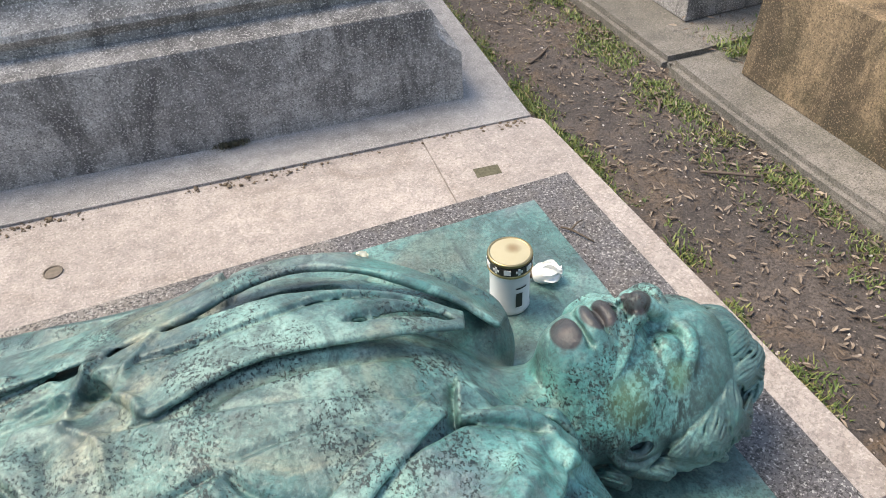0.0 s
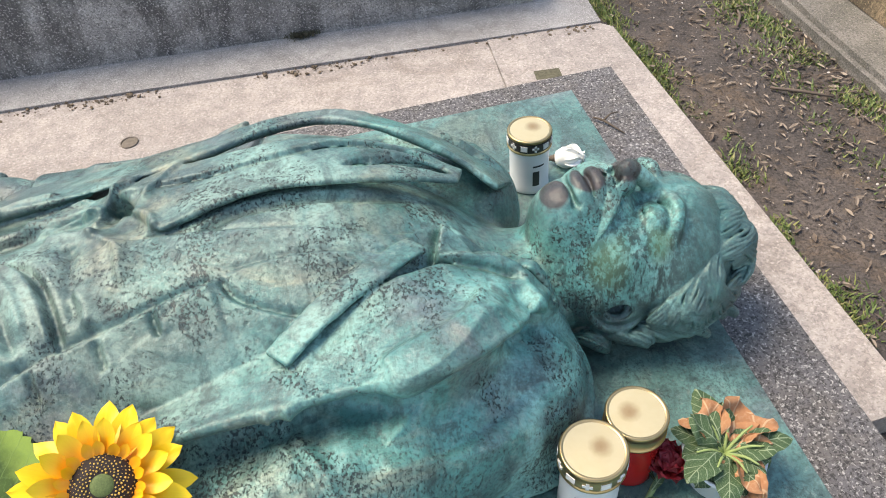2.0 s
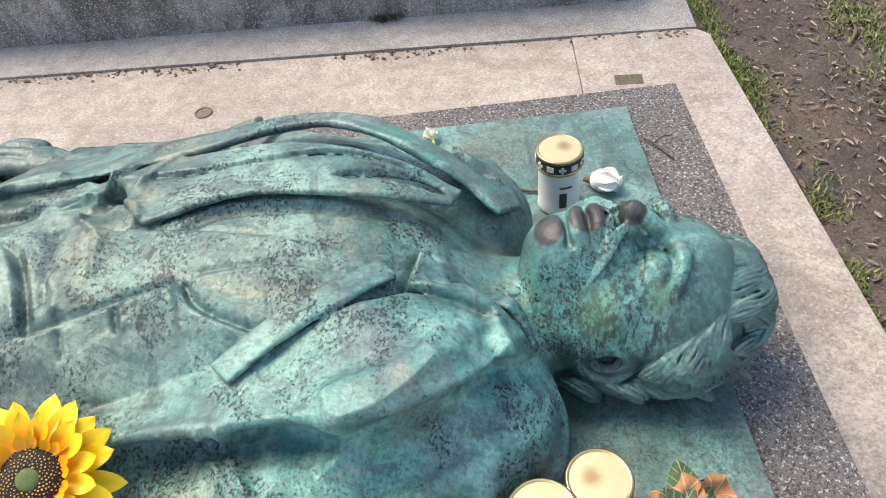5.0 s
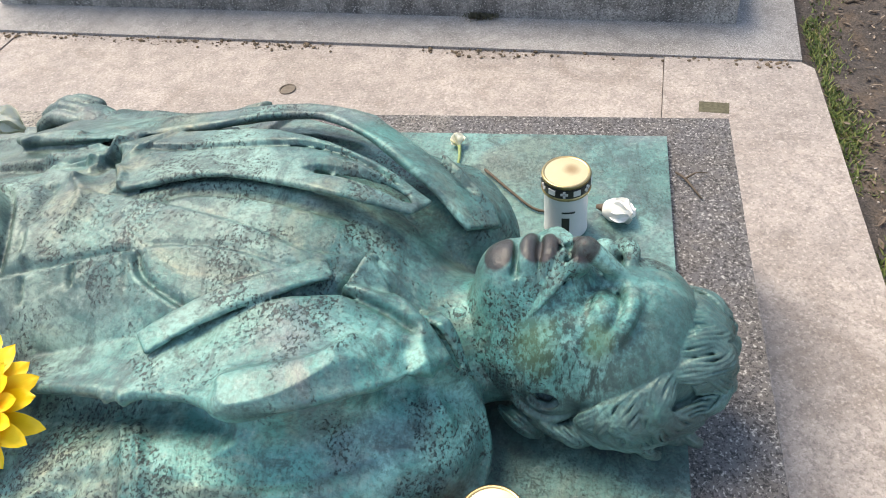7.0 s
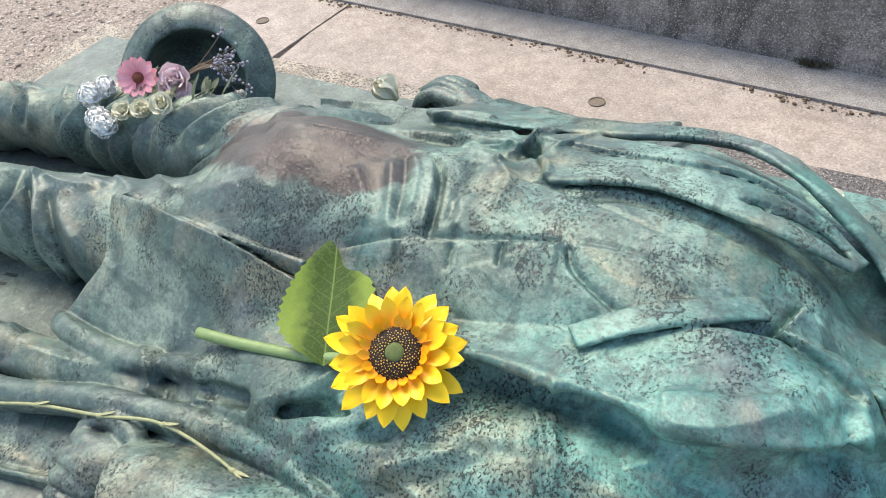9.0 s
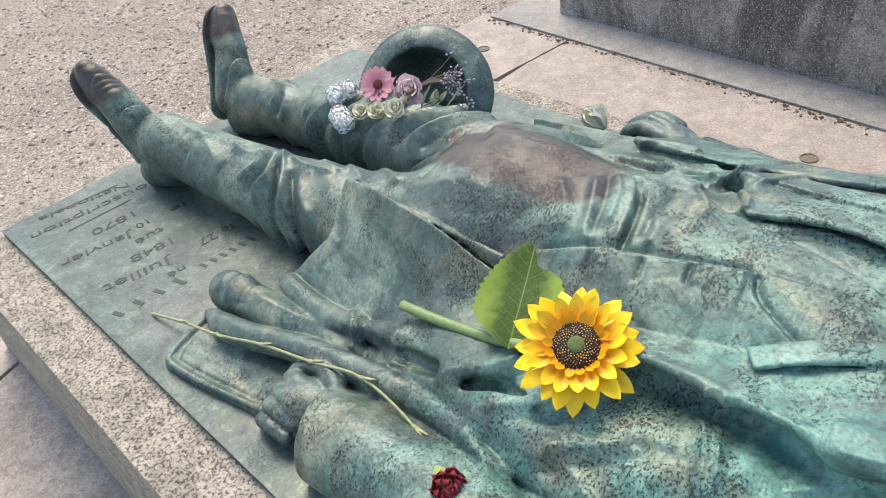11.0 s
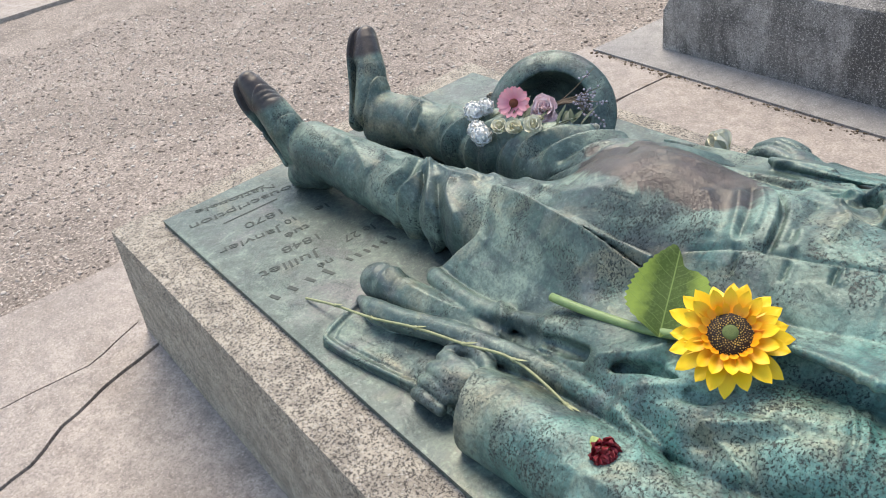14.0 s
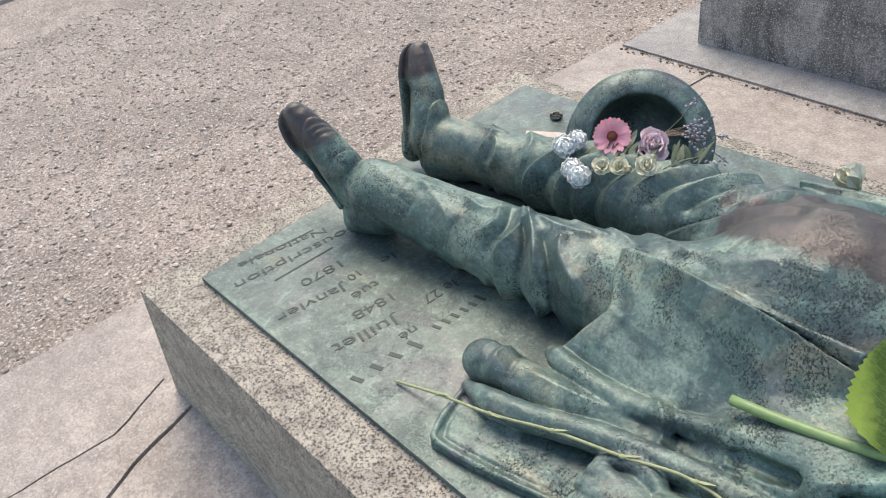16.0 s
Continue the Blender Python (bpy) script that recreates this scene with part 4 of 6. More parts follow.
# near knee: cloth gathered into a star of sharp folds
for a, h, w in (([(0.470, 0.405), (0.508, 0.350), (0.490, 0.295)], 0.014, 0.010), ([(0.484, 0.400), (0.550, 0.335), (0.585, 0.295)], 0.015, 0.010), ([(0.515, 0.385), (0.575, 0.378), (0.640, 0.385)], 0.009, 0.010),
                ([(0.580, 0.370), (0.606, 0.330), (0.665, 0.300)], 0.012, 0.011), ([(0.500, 0.365), (0.532, 0.335), (0.535, 0.290)], -0.013, 0.009), ([(0.545, 0.362), (0.590, 0.325), (0.625, 0.290)], -0.011, 0.009), ([(0.440, 0.385), (0.462, 0.345), (0.445, 0.300)], 0.008, 0.010),
                ([(0.455, 0.390), (0.482, 0.345), (0.465, 0.300)], -0.008, 0.008), ([(0.36, 0.365), (0.42, 0.352), (0.47, 0.372)], 0.006, 0.011), ([(0.28, 0.34), (0.34, 0.325), (0.40, 0.300)], 0.006, 0.012), ([(0.62, 0.425), (0.68, 0.40), (0.72, 0.37)], 0.008, 0.011),
                ([(0.66, 0.46), (0.73, 0.425), (0.79, 0.395)], 0.008, 0.012), ([(0.56, 0.42), (0.60, 0.40), (0.66, 0.395)], 0.006, 0.010), ([(0.20, 0.350), (0.26, 0.335), (0.33, 0.345)], 0.004, 0.010), ([(0.22, 0.29), (0.27, 0.30), (0.31, 0.29)], -0.004, 0.010)):
    F.ridge(a, h, w, 0.3)
# far thigh: slanting drag folds
fold_rng = random.Random(8)
for x, y, w in ((0.395, 0.57, 0.8), (0.455, 0.575, 0.7), (0.51, 0.58, 1.0), (0.565, 0.582, 0.7), (0.62, 0.588, 1.15), (0.69, 0.59, 1.1), (0.745, 0.60, 0.8), (0.80, 0.605, 0.9), (0.87, 0.60, 0.7)):
    j = fold_rng.uniform(-0.012, 0.012)
    F.ridge([(x + 0.075 + j, y + 0.065), (x + 0.020, y + 0.005), (x - 0.035 + j, y - 0.075)], 0.013 * w, 0.012, 0.4)
    F.ridge([(x + 0.105 + j, y + 0.055), (x + 0.052, y - 0.002), (x + 0.000 + j, y - 0.070)], -0.008 * w, 0.010)
for a, h in (([(0.241, 0.565), (0.274, 0.54), (0.29, 0.51)], 0.009), ([(0.205, 0.60), (0.245, 0.56), (0.25, 0.51)], 0.008), ([(0.30, 0.61), (0.34, 0.57), (0.35, 0.52)], 0.008), ([(0.17, 0.585), (0.22, 0.565), (0.28, 0.575)], 0.006), ([(0.225, 0.58), (0.262, 0.55), (0.27, 0.51)], -0.006)):
    F.ridge(a, h, 0.010, 0.3)
# trouser hems over the boots, toe caps and welts
F.edge([(0.120, 0.248), (0.126, 0.285), (0.128, 0.320), (0.140, 0.385)], 0.006, 0.06, -1, 0.003, 0.0025, True)
F.edge([(0.108, 0.480), (0.104, 0.515), (0.100, 0.550), (0.105, 0.60)], 0.006, 0.06, -1, 0.003, 0.0025, True)
F.edge([(0.066, 0.240), (0.062, 0.285), (0.066, 0.330)], 0.0025, 0.03, -1, 0.0015, 0.0015, True)
for q in range(3):
    F.ridge([(0.070 + 0.009 * q, 0.262), (0.074 + 0.009 * q, 0.285), (0.072 + 0.009 * q, 0.310)], -0.002, 0.003)
# the casting is nowhere quite even
X, Y, Z = (F.lo[k] + F.h * np.arange(F.n[k], dtype=np.float32) for k in range(3))
X, Y, Z = X[:, None, None], Y[None, :, None], Z[None, None, :]
F.f += 0.0012 * np.sin(21 * X + 5 * np.sin(9 * Y + 3) + 9 * Z) * np.sin(27 * Y + 4 * np.sin(7 * X))
F.f += 0.0004 * np.sin(95 * X + 5 * np.sin(31 * Y + 1)) * np.sin(88 * Y + 4 * np.sin(37 * X))

# == the head, in a finer field ==
H = Form((1.600, 0.335, 0.338), (1.905, 0.610, 0.620), 0.00135)
H.cone((1.50, 0.475, 0.425), (1.66, 0.468, 0.445), 0.079, 0.061, 0.03)
H.ball((1.768, 0.460, 0.440), (0.084, 0.074, 0.080), 0.02)
H.ball((1.708, 0.468, 0.466), (0.076, 0.064, 0.074), 0.03)
H.ball((1.782, 0.474, 0.478), (0.058, 0.064, 0.064), 0.025)
# jaw, cheeks, mouth and chin
H.tube([(1.662, 0.462, 0.505), (1.672, 0.432, 0.468), (1.698, 0.414, 0.438)], [0.024, 0.022, 0.020], 0.03)
H.tube([(1.662, 0.502, 0.505), (1.672, 0.530, 0.468), (1.698, 0.544, 0.438)], [0.024, 0.022, 0.020], 0.03)
H.ball((1.722, 0.438, 0.496), (0.036, 0.027, 0.032), 0.025)
H.ball((1.722, 0.516, 0.498), (0.036, 0.027, 0.032), 0.025)
H.ball((1.684, 0.484, 0.518), (0.040, 0.042, 0.043), 0.025)
H.ball((1.706, 0.483, 0.530), (0.028, 0.032, 0.032), 0.02)
H.ball((1.654, 0.481, 0.525), (0.030, 0.033, 0.042), 0.022, False, 0, 8)
H.tube([(1.664, 0.462, 0.557), (1.666, 0.483, 0.562), (1.664, 0.504, 0.558)], [0.003, 0.004, 0.003], 0.008, 1.0, True)
# lips, parted a little
H.tube(curve([(1.680, 0.460, 0.547), (1.676, 0.473, 0.561), (1.675, 0.485, 0.564), (1.676, 0.497, 0.562), (1.680, 0.510, 0.549)], 3), [0.004] + [0.0085] * 11 + [0.004], 0.004)
H.tube(curve([(1.690, 0.456, 0.545), (1.6865, 0.472, 0.565), (1.686, 0.485, 0.569), (1.6865, 0.498, 0.566), (1.690, 0.514, 0.547)], 3), [0.0028] * 13, 0.002, 1.0, True)
H.tube(curve([(1.690, 0.458, 0.545), (1.695, 0.472, 0.562), (1.696, 0.485, 0.566), (1.695, 0.498, 0.563), (1.690, 0.512, 0.547)], 3), [0.003] + [0.0075] * 11 + [0.003], 0.003)
# moustache: strands falling from under the nose to the corners of the mouth
for side in (-1, 1):
    for i in range(9):
        q = i * 0.0034
        H.tube(curve([(1.708 + q * 0.25, 0.485 + side * (0.002 + q * 0.7), 0.569 - q * 0.25), (1.702 - q * 0.05, 0.485 + side * (0.013 + q), 0.566 - q * 0.5), (1.692 - q * 0.35, 0.485 + side * (0.026 + q * 0.9), 0.552 - q * 0.7), (1.680 - q * 0.25, 0.485 + side * (0.034 + q * 0.55), 0.540 - q * 0.7)], 3), [0.0016, 0.0022, 0.0025, 0.0026, 0.0026, 0.0026, 0.0024, 0.0022, 0.0019, 0.0015], 0.0008)
# nose
H.tube([(1.773, 0.475, 0.530), (1.757, 0.477, 0.546), (1.740, 0.479, 0.566), (1.729, 0.480, 0.573)], [0.011, 0.0095, 0.0095, 0.0120], 0.010)
H.ball((1.722, 0.468, 0.563), (0.0105, 0.0085, 0.0105), 0.005)
H.ball((1.722, 0.492, 0.564), (0.0105, 0.0085, 0.0105), 0.005)
H.ball((1.7135, 0.4725, 0.570), (0.0050, 0.0042, 0.009), 0.002, True)
H.ball((1.7135, 0.4885, 0.570), (0.0050, 0.0042, 0.009), 0.002, True)
H.tube([(1.727, 0.459, 0.560), (1.718, 0.456, 0.556), (1.708, 0.457, 0.552)], [0.003, 0.003, 0.002], 0.003, 1.0, True)
# eyes: sockets, closed lids with their seam, brow ridges
for side, cy, cz in ((-1, 0.447, 0.545), (1, 0.509, 0.547)):
    H.ball((1.748, cy, cz), (0.017, 0.020, 0.010), 0.014, True)
    H.ball((1.747, cy + side * 0.002, cz - 0.013), (0.0145, 0.0185, 0.0125), 0.006)
    H.tube(curve([(1.741, cy - 0.015, cz - 0.013), (1.7365, cy, cz - 0.0075), (1.741, cy + 0.015, cz - 0.013)], 3), [0.0012] * 7, 0.0015, 1.0, True)
    H.tube(curve([(1.759, cy - 0.016, cz - 0.012), (1.7625, cy, cz - 0.007), (1.759, cy + 0.016, cz - 0.012)], 3), [0.0014] * 7, 0.002, 1.0, True)
    H.tube(curve([(1.757, cy + side * 0.029, cz - 0.028), (1.768, cy + side * 0.016, cz - 0.011), (1.772, cy, cz - 0.006), (1.770, cy - side * 0.016, cz - 0.006)], 3), [0.0040, 0.0055, 0.0065, 0.007, 0.0075, 0.0078, 0.0078, 0.0075, 0.007, 0.005], 0.008)
# cheek line and eye bag
H.tube(curve([(1.716, 0.462, 0.545), (1.704, 0.450, 0.534), (1.690, 0.446, 0.520)], 3), [0.002] + [0.004] * 5 + [0.002], 0.010, 1.0, True)
# ear: rim, inner fold, hollow and lobe
H.ball((1.6950, 0.4140, 0.4450), (0.027, 0.011, 0.021), 0.006)
H.ball((1.6960, 0.4000, 0.4480), (0.018, 0.012, 0.013), 0.003, True)
H.tube(curve([(1.6800, 0.4120, 0.4700), (1.6680, 0.4060, 0.4640), (1.6650, 0.4000, 0.4480), (1.6760, 0.3940, 0.4320), (1.6980, 0.3900, 0.4240), (1.7180, 0.3940, 0.4300), (1.7260, 0.4020, 0.4480), (1.7200, 0.4100, 0.4640)], 3), [0.0048] * 22, 0.002)
H.tube(curve([(1.6780, 0.4060, 0.4540), (1.6860, 0.3980, 0.4410), (1.7020, 0.3970, 0.4380), (1.7120, 0.4020, 0.4500)], 3), [0.0040] * 10, 0.002)
H.ball((1.6720, 0.4060, 0.4640), (0.010, 0.009, 0.011), 0.004)
H.tube([(1.6850, 0.4100, 0.4670), (1.6940, 0.4080, 0.4640)], [0.0050, 0.0035], 0.002)
# hair: locks of fine strands, each lock with a body of its own
rng = random.Random(5)
SC, SR = np.array((1.770, 0.460, 0.442)), np.array((0.084, 0.075, 0.080))


def on_skull(theta, phi, out):
    """A place on the skull: theta from the crown, phi round from the face."""
    st = math.sin(radians(theta))
    return SC + SR * out * np.array((math.cos(radians(theta)), math.sin(radians(phi)) * st, math.cos(radians(phi)) * st))


def lock(way, rise, num=6, gap=0.0046, body=0.0075, thin=0.0023):
    """A lock through (theta, phi) places; rise gives its height over the skull at each."""
    mid = curve([on_skull(a, b, r) for (a, b), r in zip(way, rise)], 4)
    m = len(mid) - 1
    side = []
    for i, p in enumerate(mid):
        d = mid[min(i + 1, m)] - mid[max(i - 1, 0)]
        o = (p - SC) / SR ** 2
        w = np.cross(d, o)
        side.append(w / (np.linalg.norm(w) + 1e-9))
    bulge = [math.sin(math.pi * (0.10 + 0.80 * i / m)) ** 0.7 for i in range(m + 1)]
    H.tube([p - 0.80 * body * (p - SC) / np.linalg.norm(p - SC) for p in mid], [body * b for b in bulge], 0.003)
    for j in range(num):
        q = j - (num - 1) / 2
        ph = rng.uniform(0, 2.6)
        lift = body * 0.62 * (1 - (q / (num / 2)) ** 2)
        line = []
        for i, p in enumerate(mid):
            o = (p - SC) / np.linalg.norm(p - SC)
            line.append(p + side[i] * (q * gap * bulge[i] * (1 + 0.25 * math.sin(i * 0.7)) + 0.0016 * math.sin(i * 0.8 + ph)) + o * (lift * bulge[i] + 0.0006 * math.sin(i * 1.3 + ph)))
        H.tube(line, [thin * (0.45 + 0.55 * b) for b in bulge], 0.0006)


H.ball(tuple(SC), tuple(SR * 0.99), 0.006)
# near temple, swept back round the ear in S-shaped locks
for k in range(11):
    u = k / 10
    t0, p0 = 58 + 36 * u, -48 - 26 * u
    t1, p1 = 50 + 46 * u + rng.uniform(-4, 4), -142 + 8 * math.sin(k * 2.1)
    w = 11 * (-1) ** k + rng.uniform(-4, 4)
    at = lambda f, a, b: (t0 + (t1 - t0) * f + a, p0 + (p1 - p0) * f + b)
    lock([(t0, p0), at(0.18, 12, 0), at(0.36, 10 + w * 0.4, 0), at(0.55, -6 - w * 0.5, 2), at(0.74, -8 + w, 0), at(0.90, 8, -2), (t1 + 16, p1)],
         [0.98, 1.08, 1.14, 1.12 + 0.05 * (k % 2), 1.15, 1.14, 1.02], 6, 0.0042, 0.0085)
for k in range(9):
    t0 = 26 + 8 * k + rng.uniform(-3, 3)
    w = 12 * (-1) ** k
    lock([(t0, -84 - 10 * math.sin(k)), (t0 + 12 + w * 0.4, -100), (t0 + 6 - w * 0.5, -116), (t0 - 2 + w, -132), (t0 + 12, -146), (t0 + 26, -152)], [1.00, 1.10, 1.14, 1.16, 1.12, 1.03], 5, 0.0042, 0.0085)
# far temple
for k in range(6):
    u = k / 5
    t0, p0 = 60 + 34 * u, 52 + 26 * u
    lock([(t0, p0), (t0 + 8, p0 + 22), (t0 + 6 + 14 * u, p0 + 44), (t0 + 20 * u, p0 + 70)], [0.98, 1.12, 1.13, 1.03], 6)
# forelocks thrown back over the crown, curling at their ends
for k, p0 in enumerate((-50, -39, -28, -17, -6, 5, 16, 27, 38, 49)):
    bend = (-1) ** k * rng.uniform(12, 26)
    t0 = 60 + rng.uniform(-3, 3)
    lock([(t0, p0), (t0 - 12, p0 + bend * 0.15), (t0 - 25, p0 + bend * 0.6), (t0 - 37, p0 + bend * 1.3), (t0 - 44, p0 + bend * 2.4)],
         [0.99, 1.13, 1.22 + 0.05 * (k % 3 == 0), 1.22, 1.10], 6, 0.0046, 0.0080)
# crown, ragged outline
for k in range(15):
    p0 = -160 + 23 * k + rng.uniform(-8, 8)
    bend = (-1) ** k * rng.uniform(20, 45)
    t0 = rng.uniform(30, 48)
    lock([(t0, p0), (t0 - 10, p0 + bend * 0.3), (max(t0 - 20, 10), p0 + bend * 0.9), (max(t0 - 28, 6), p0 + bend * 1.8)],
         [1.02, 1.16, 1.22 + rng.uniform(0, 0.06), 1.10], 6, 0.0046, 0.0085)
# nape: short curls under and behind the ear
for i in range(15):
    a = i / 14
    c = np.array((1.650 + 0.165 * a, 0.411 - 0.016 * math.sin(math.pi * a) + rng.uniform(-0.003, 0.003), 0.413 + rng.uniform(-0.009, 0.008)))
    g = rng.uniform(0.85, 1.25)
    bend = np.array([c, c + np.array((0.012, -0.012, 0.002)) * g, c + np.array((0.026, -0.015, -0.010)) * g, c + np.array((0.034, -0.006, -0.024)) * g])
    H.tube(curve(bend, 3), [0.004, 0.0055, 0.0065, 0.007, 0.007, 0.0068, 0.006, 0.005, 0.004, 0.003], 0.003)
    for j in range(4):
        off = np.array((0.0010 * j, -0.0042 + 0.0016 * j, 0.0060 - 0.0048 * j))
        H.tube(curve(bend + off, 3), [0.0016, 0.0022, 0.0024, 0.0024, 0.0024, 0.0024, 0.0022, 0.002, 0.0016, 0.001], 0.0006)
X, Y, Z = (H.lo[k] + H.h * np.arange(H.n[k], dtype=np.float32) for k in range(3))
H.f += 0.0005 * np.sin(70 * X[:, None, None] + 3 * np.sin(61 * Y[None, :, None])) * np.sin(66 * Y[None, :, None] + 57 * Z[None, None, :])
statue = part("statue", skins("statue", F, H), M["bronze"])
tagged(statue, "life-size recumbent bronze effigy with green patina, lying on its plate", "statue")


# ---- small builders for the offerings ----
def lathe(profile, seg=40):
    """A turned body from (radius, height) pairs."""
    bm = bmesh.new()
    rings = []
    for r, z in profile:
        if r < 1e-5:
            rings.append([bm.verts.new((0, 0, z))])
        else:
            rings.append([bm.verts.new((r * math.cos(2 * math.pi * i / seg), r * math.sin(2 * math.pi * i / seg), z)) for i in range(seg)])
    for a, b in zip(rings[:-1], rings[1:]):
        for i in range(seg):
            j = (i + 1) % seg
            q = [a[i % len(a)], a[j % len(a)], b[j % len(b)], b[i % len(b)]]
            q = [v for n, v in enumerate(q) if v not in q[:n]]
            if len(q) > 2:
                bm.faces.new(q)
    bmesh.ops.recalc_face_normals(bm, faces=bm.faces[:])
    return bm


def pipe(pts, radii, seg=8, steps=3):
    """A round stem along a smooth line."""
    line = [Vector(p) for p in curve(pts, steps)]
    n = len(line)
    if not hasattr(radii, "__len__"):
        radii = [radii]
    bm = bmesh.new()
    rings = []
    for i, p in enumerate(line):
        d = (line[min(i + 1, n - 1)] - line[max(i - 1, 0)]).normalized()
        u = d.orthogonal().normalized() if i == 0 else (u - d * u.dot(d)).normalized()
        w = d.cross(u)
        f = i / (n - 1) * (len(radii) - 1)
        k = min(int(f), len(radii) - 1)
        r = radii[k] + (radii[min(k + 1, len(radii) - 1)] - radii[k]) * (f - k)
        rings.append([bm.verts.new(p + r * (math.cos(2 * math.pi * s / seg) * u + math.sin(2 * math.pi * s / seg) * w)) for s in range(seg)])
    for a, b in zip(rings[:-1], rings[1:]):
        for s in range(seg):
            bm.faces.new((a[s], a[(s + 1) % seg], b[(s + 1) % seg], b[s]))
    bm.faces.new(rings[0][::-1])
    bm.faces.new(rings[-1])
    bmesh.ops.recalc_face_normals(bm, faces=bm.faces[:])
    return bm


def blade(length, width, curl=0.0, cup=0.0, wave=0.0, peak=0.45, saw=0.0, nu=10, nv=4, seed=0, ruffle=0.0, point=0.75):
    """A petal or leaf along x, its upper side towards z."""
    bm = bmesh.new()
    rnd = random.Random(seed)
    ph = rnd.uniform(0, 6)
    g = []
    for i in range(nu + 1):
        u = i / nu
        s = u / peak * 0.5 if u < peak else 0.5 + (u - peak) / (1 - peak) * 0.5
        w = width * 0.5 * max(math.sin(math.pi * s), 0.0) ** (0.75 if u < peak else point) + (width * 0.06 if i == 0 else 0)
        w *= 1 + saw * (i % 2)
        row = []
        for j in range(nv + 1):
            v = j / nv * 2 - 1
            z = curl * length * u * u + cup * width * (abs(v) ** 1.5 - 0.3) * math.sin(math.pi * min(u + 0.1, 1)) + wave * width * math.sin(u * 9 + v * 3 + ph)
            z += ruffle * width * math.sin(v * 11 + ph) * u * u
            row.append(bm.verts.new((u * length, v * w, z)))
        g.append(row)
    for i in range(nu):
        for j in range(nv):
            bm.faces.new((g[i][j], g[i + 1][j], g[i + 1][j + 1], g[i][j + 1]))
    return bm


def keep(bm, name, material, smooth=True):
    """A mesh to be shared by several objects."""
    me = mesh_of(bm, name)
    me.materials.append(material)
    if smooth:
        me.polygons.foreach_set("use_smooth", [True] * len(me.polygons))
    return me


def put(name, me, parent, m, label=""):
    ob = new(name, me)
    if parent is not None:
        ob.parent = parent
    ob.matrix_basis = m
    if label:
        tagged(ob, label)
    return ob


def joined(name, me_list, material, extra=()):
    """Many small pieces, (mesh data as points and faces, pose), in one mesh."""
    pts, faces = [], []
    for (p, f), m in me_list:
        k = len(pts)
        pts += [tuple(m @ Vector(v)) for v in p]
        faces += [tuple(i + k for i in q) for q in f]
    me = bpy.data.meshes.new(name)
    me.from_pydata(pts, [], faces)
    me.materials.append(material)
    for x in extra:
        me.materials.append(x)
    return me


def raw(bm):
    bm.verts.index_update()
    r = ([tuple(v.co) for v in bm.verts], [tuple(v.index for v in f.verts) for f in bm.faces])
    bm.free()
    return r


def facing(at, normal, spin=0.0):
    return Matrix.Translation(at) @ Vector(normal).to_track_quat("Z", "Y").to_matrix().to_4x4() @ pose(0, 0, 0, 0, 0, spin)


def petal_mat(name, base, tip, length, rough=0.55, island=0.12, through=0.25):
    n = Nodes(name)
    x = n.t.nodes.new("ShaderNodeSeparateXYZ")
    n.put(x.inputs[0], n.pos)
    u = n.math("DIVIDE", x.outputs["X"], length)
    streak = n.noise(n.stretch(n.pos, (30, 700, 30)), 1.0, 3)
    c = n.mix(n.ramp(u, (0.1, 0.0), (0.75, 1.0)), base, tip)
    c = n.mix(n.math("MULTIPLY", streak, 0.35), c, base)
    info = n.t.nodes.new("ShaderNodeObjectInfo").outputs["Random"]
    hsv = n.t.nodes.new("ShaderNodeHueSaturation")
    n.put(hsv.inputs["Value"], n.math("ADD", n.math("MULTIPLY", info, island * 2), 1 - island))
    n.put(hsv.inputs["Color"], c)
    m = n.done(hsv.outputs[0], rough, 0.0, n.bump(streak, 0.25, 0.0006))
    n.bsdf.inputs["Subsurface Weight"].default_value = through
    n.bsdf.inputs["Subsurface Radius"].default_value = (0.003, 0.002, 0.001)
    return m


def veined(name, dark, light, vein, freq, length, slope=0.9, sharp=0.86, rim=None):
    """Leaf with a pale midrib and side veins."""
    n = Nodes(name)
    x = n.t.nodes.new("ShaderNodeSeparateXYZ")
    warp = n.noise(n.pos, 60, 3)
    n.put(x.inputs[0], n.pos)
    side = n.math("ABSOLUTE", x.outputs["Y"])
    run = n.math("ADD", n.math("SUBTRACT", x.outputs["X"], n.math("MULTIPLY", side, slope)), n.math("MULTIPLY", warp, 0.006))
    band = n.ramp(n.math("SINE", n.math("MULTIPLY", run, freq)), (sharp, 0.0), (1.0, 1.0))
    rib = n.ramp(n.math("DIVIDE", side, length), (0.012, 1.0), (0.024, 0.0))
    small = n.ramp(n.cells(n.pos, freq * 1.2, "Distance"), (0.55, 0.0), (0.75, 0.25))
    c = n.mix(n.noise(n.pos, 45, 4), dark, light)
    if rim is not None:
        c = n.mix(n.ramp(n.math("ADD", n.math("DIVIDE", side, length), n.math("MULTIPLY", warp, 0.5)), (0.60, 0.0), (1.05, 0.85)), c, rim)
        band = n.math("MULTIPLY", band, 0.5)
    lines = n.math("MAXIMUM", n.math("MAXIMUM", band, rib), small)
    c = n.mix(n.math("MULTIPLY", lines, 0.85), c, vein)
    return n.done(c, 0.72, 0.0, n.bump(lines, 0.35, 0.001), Specular_IOR_Level=0.25)


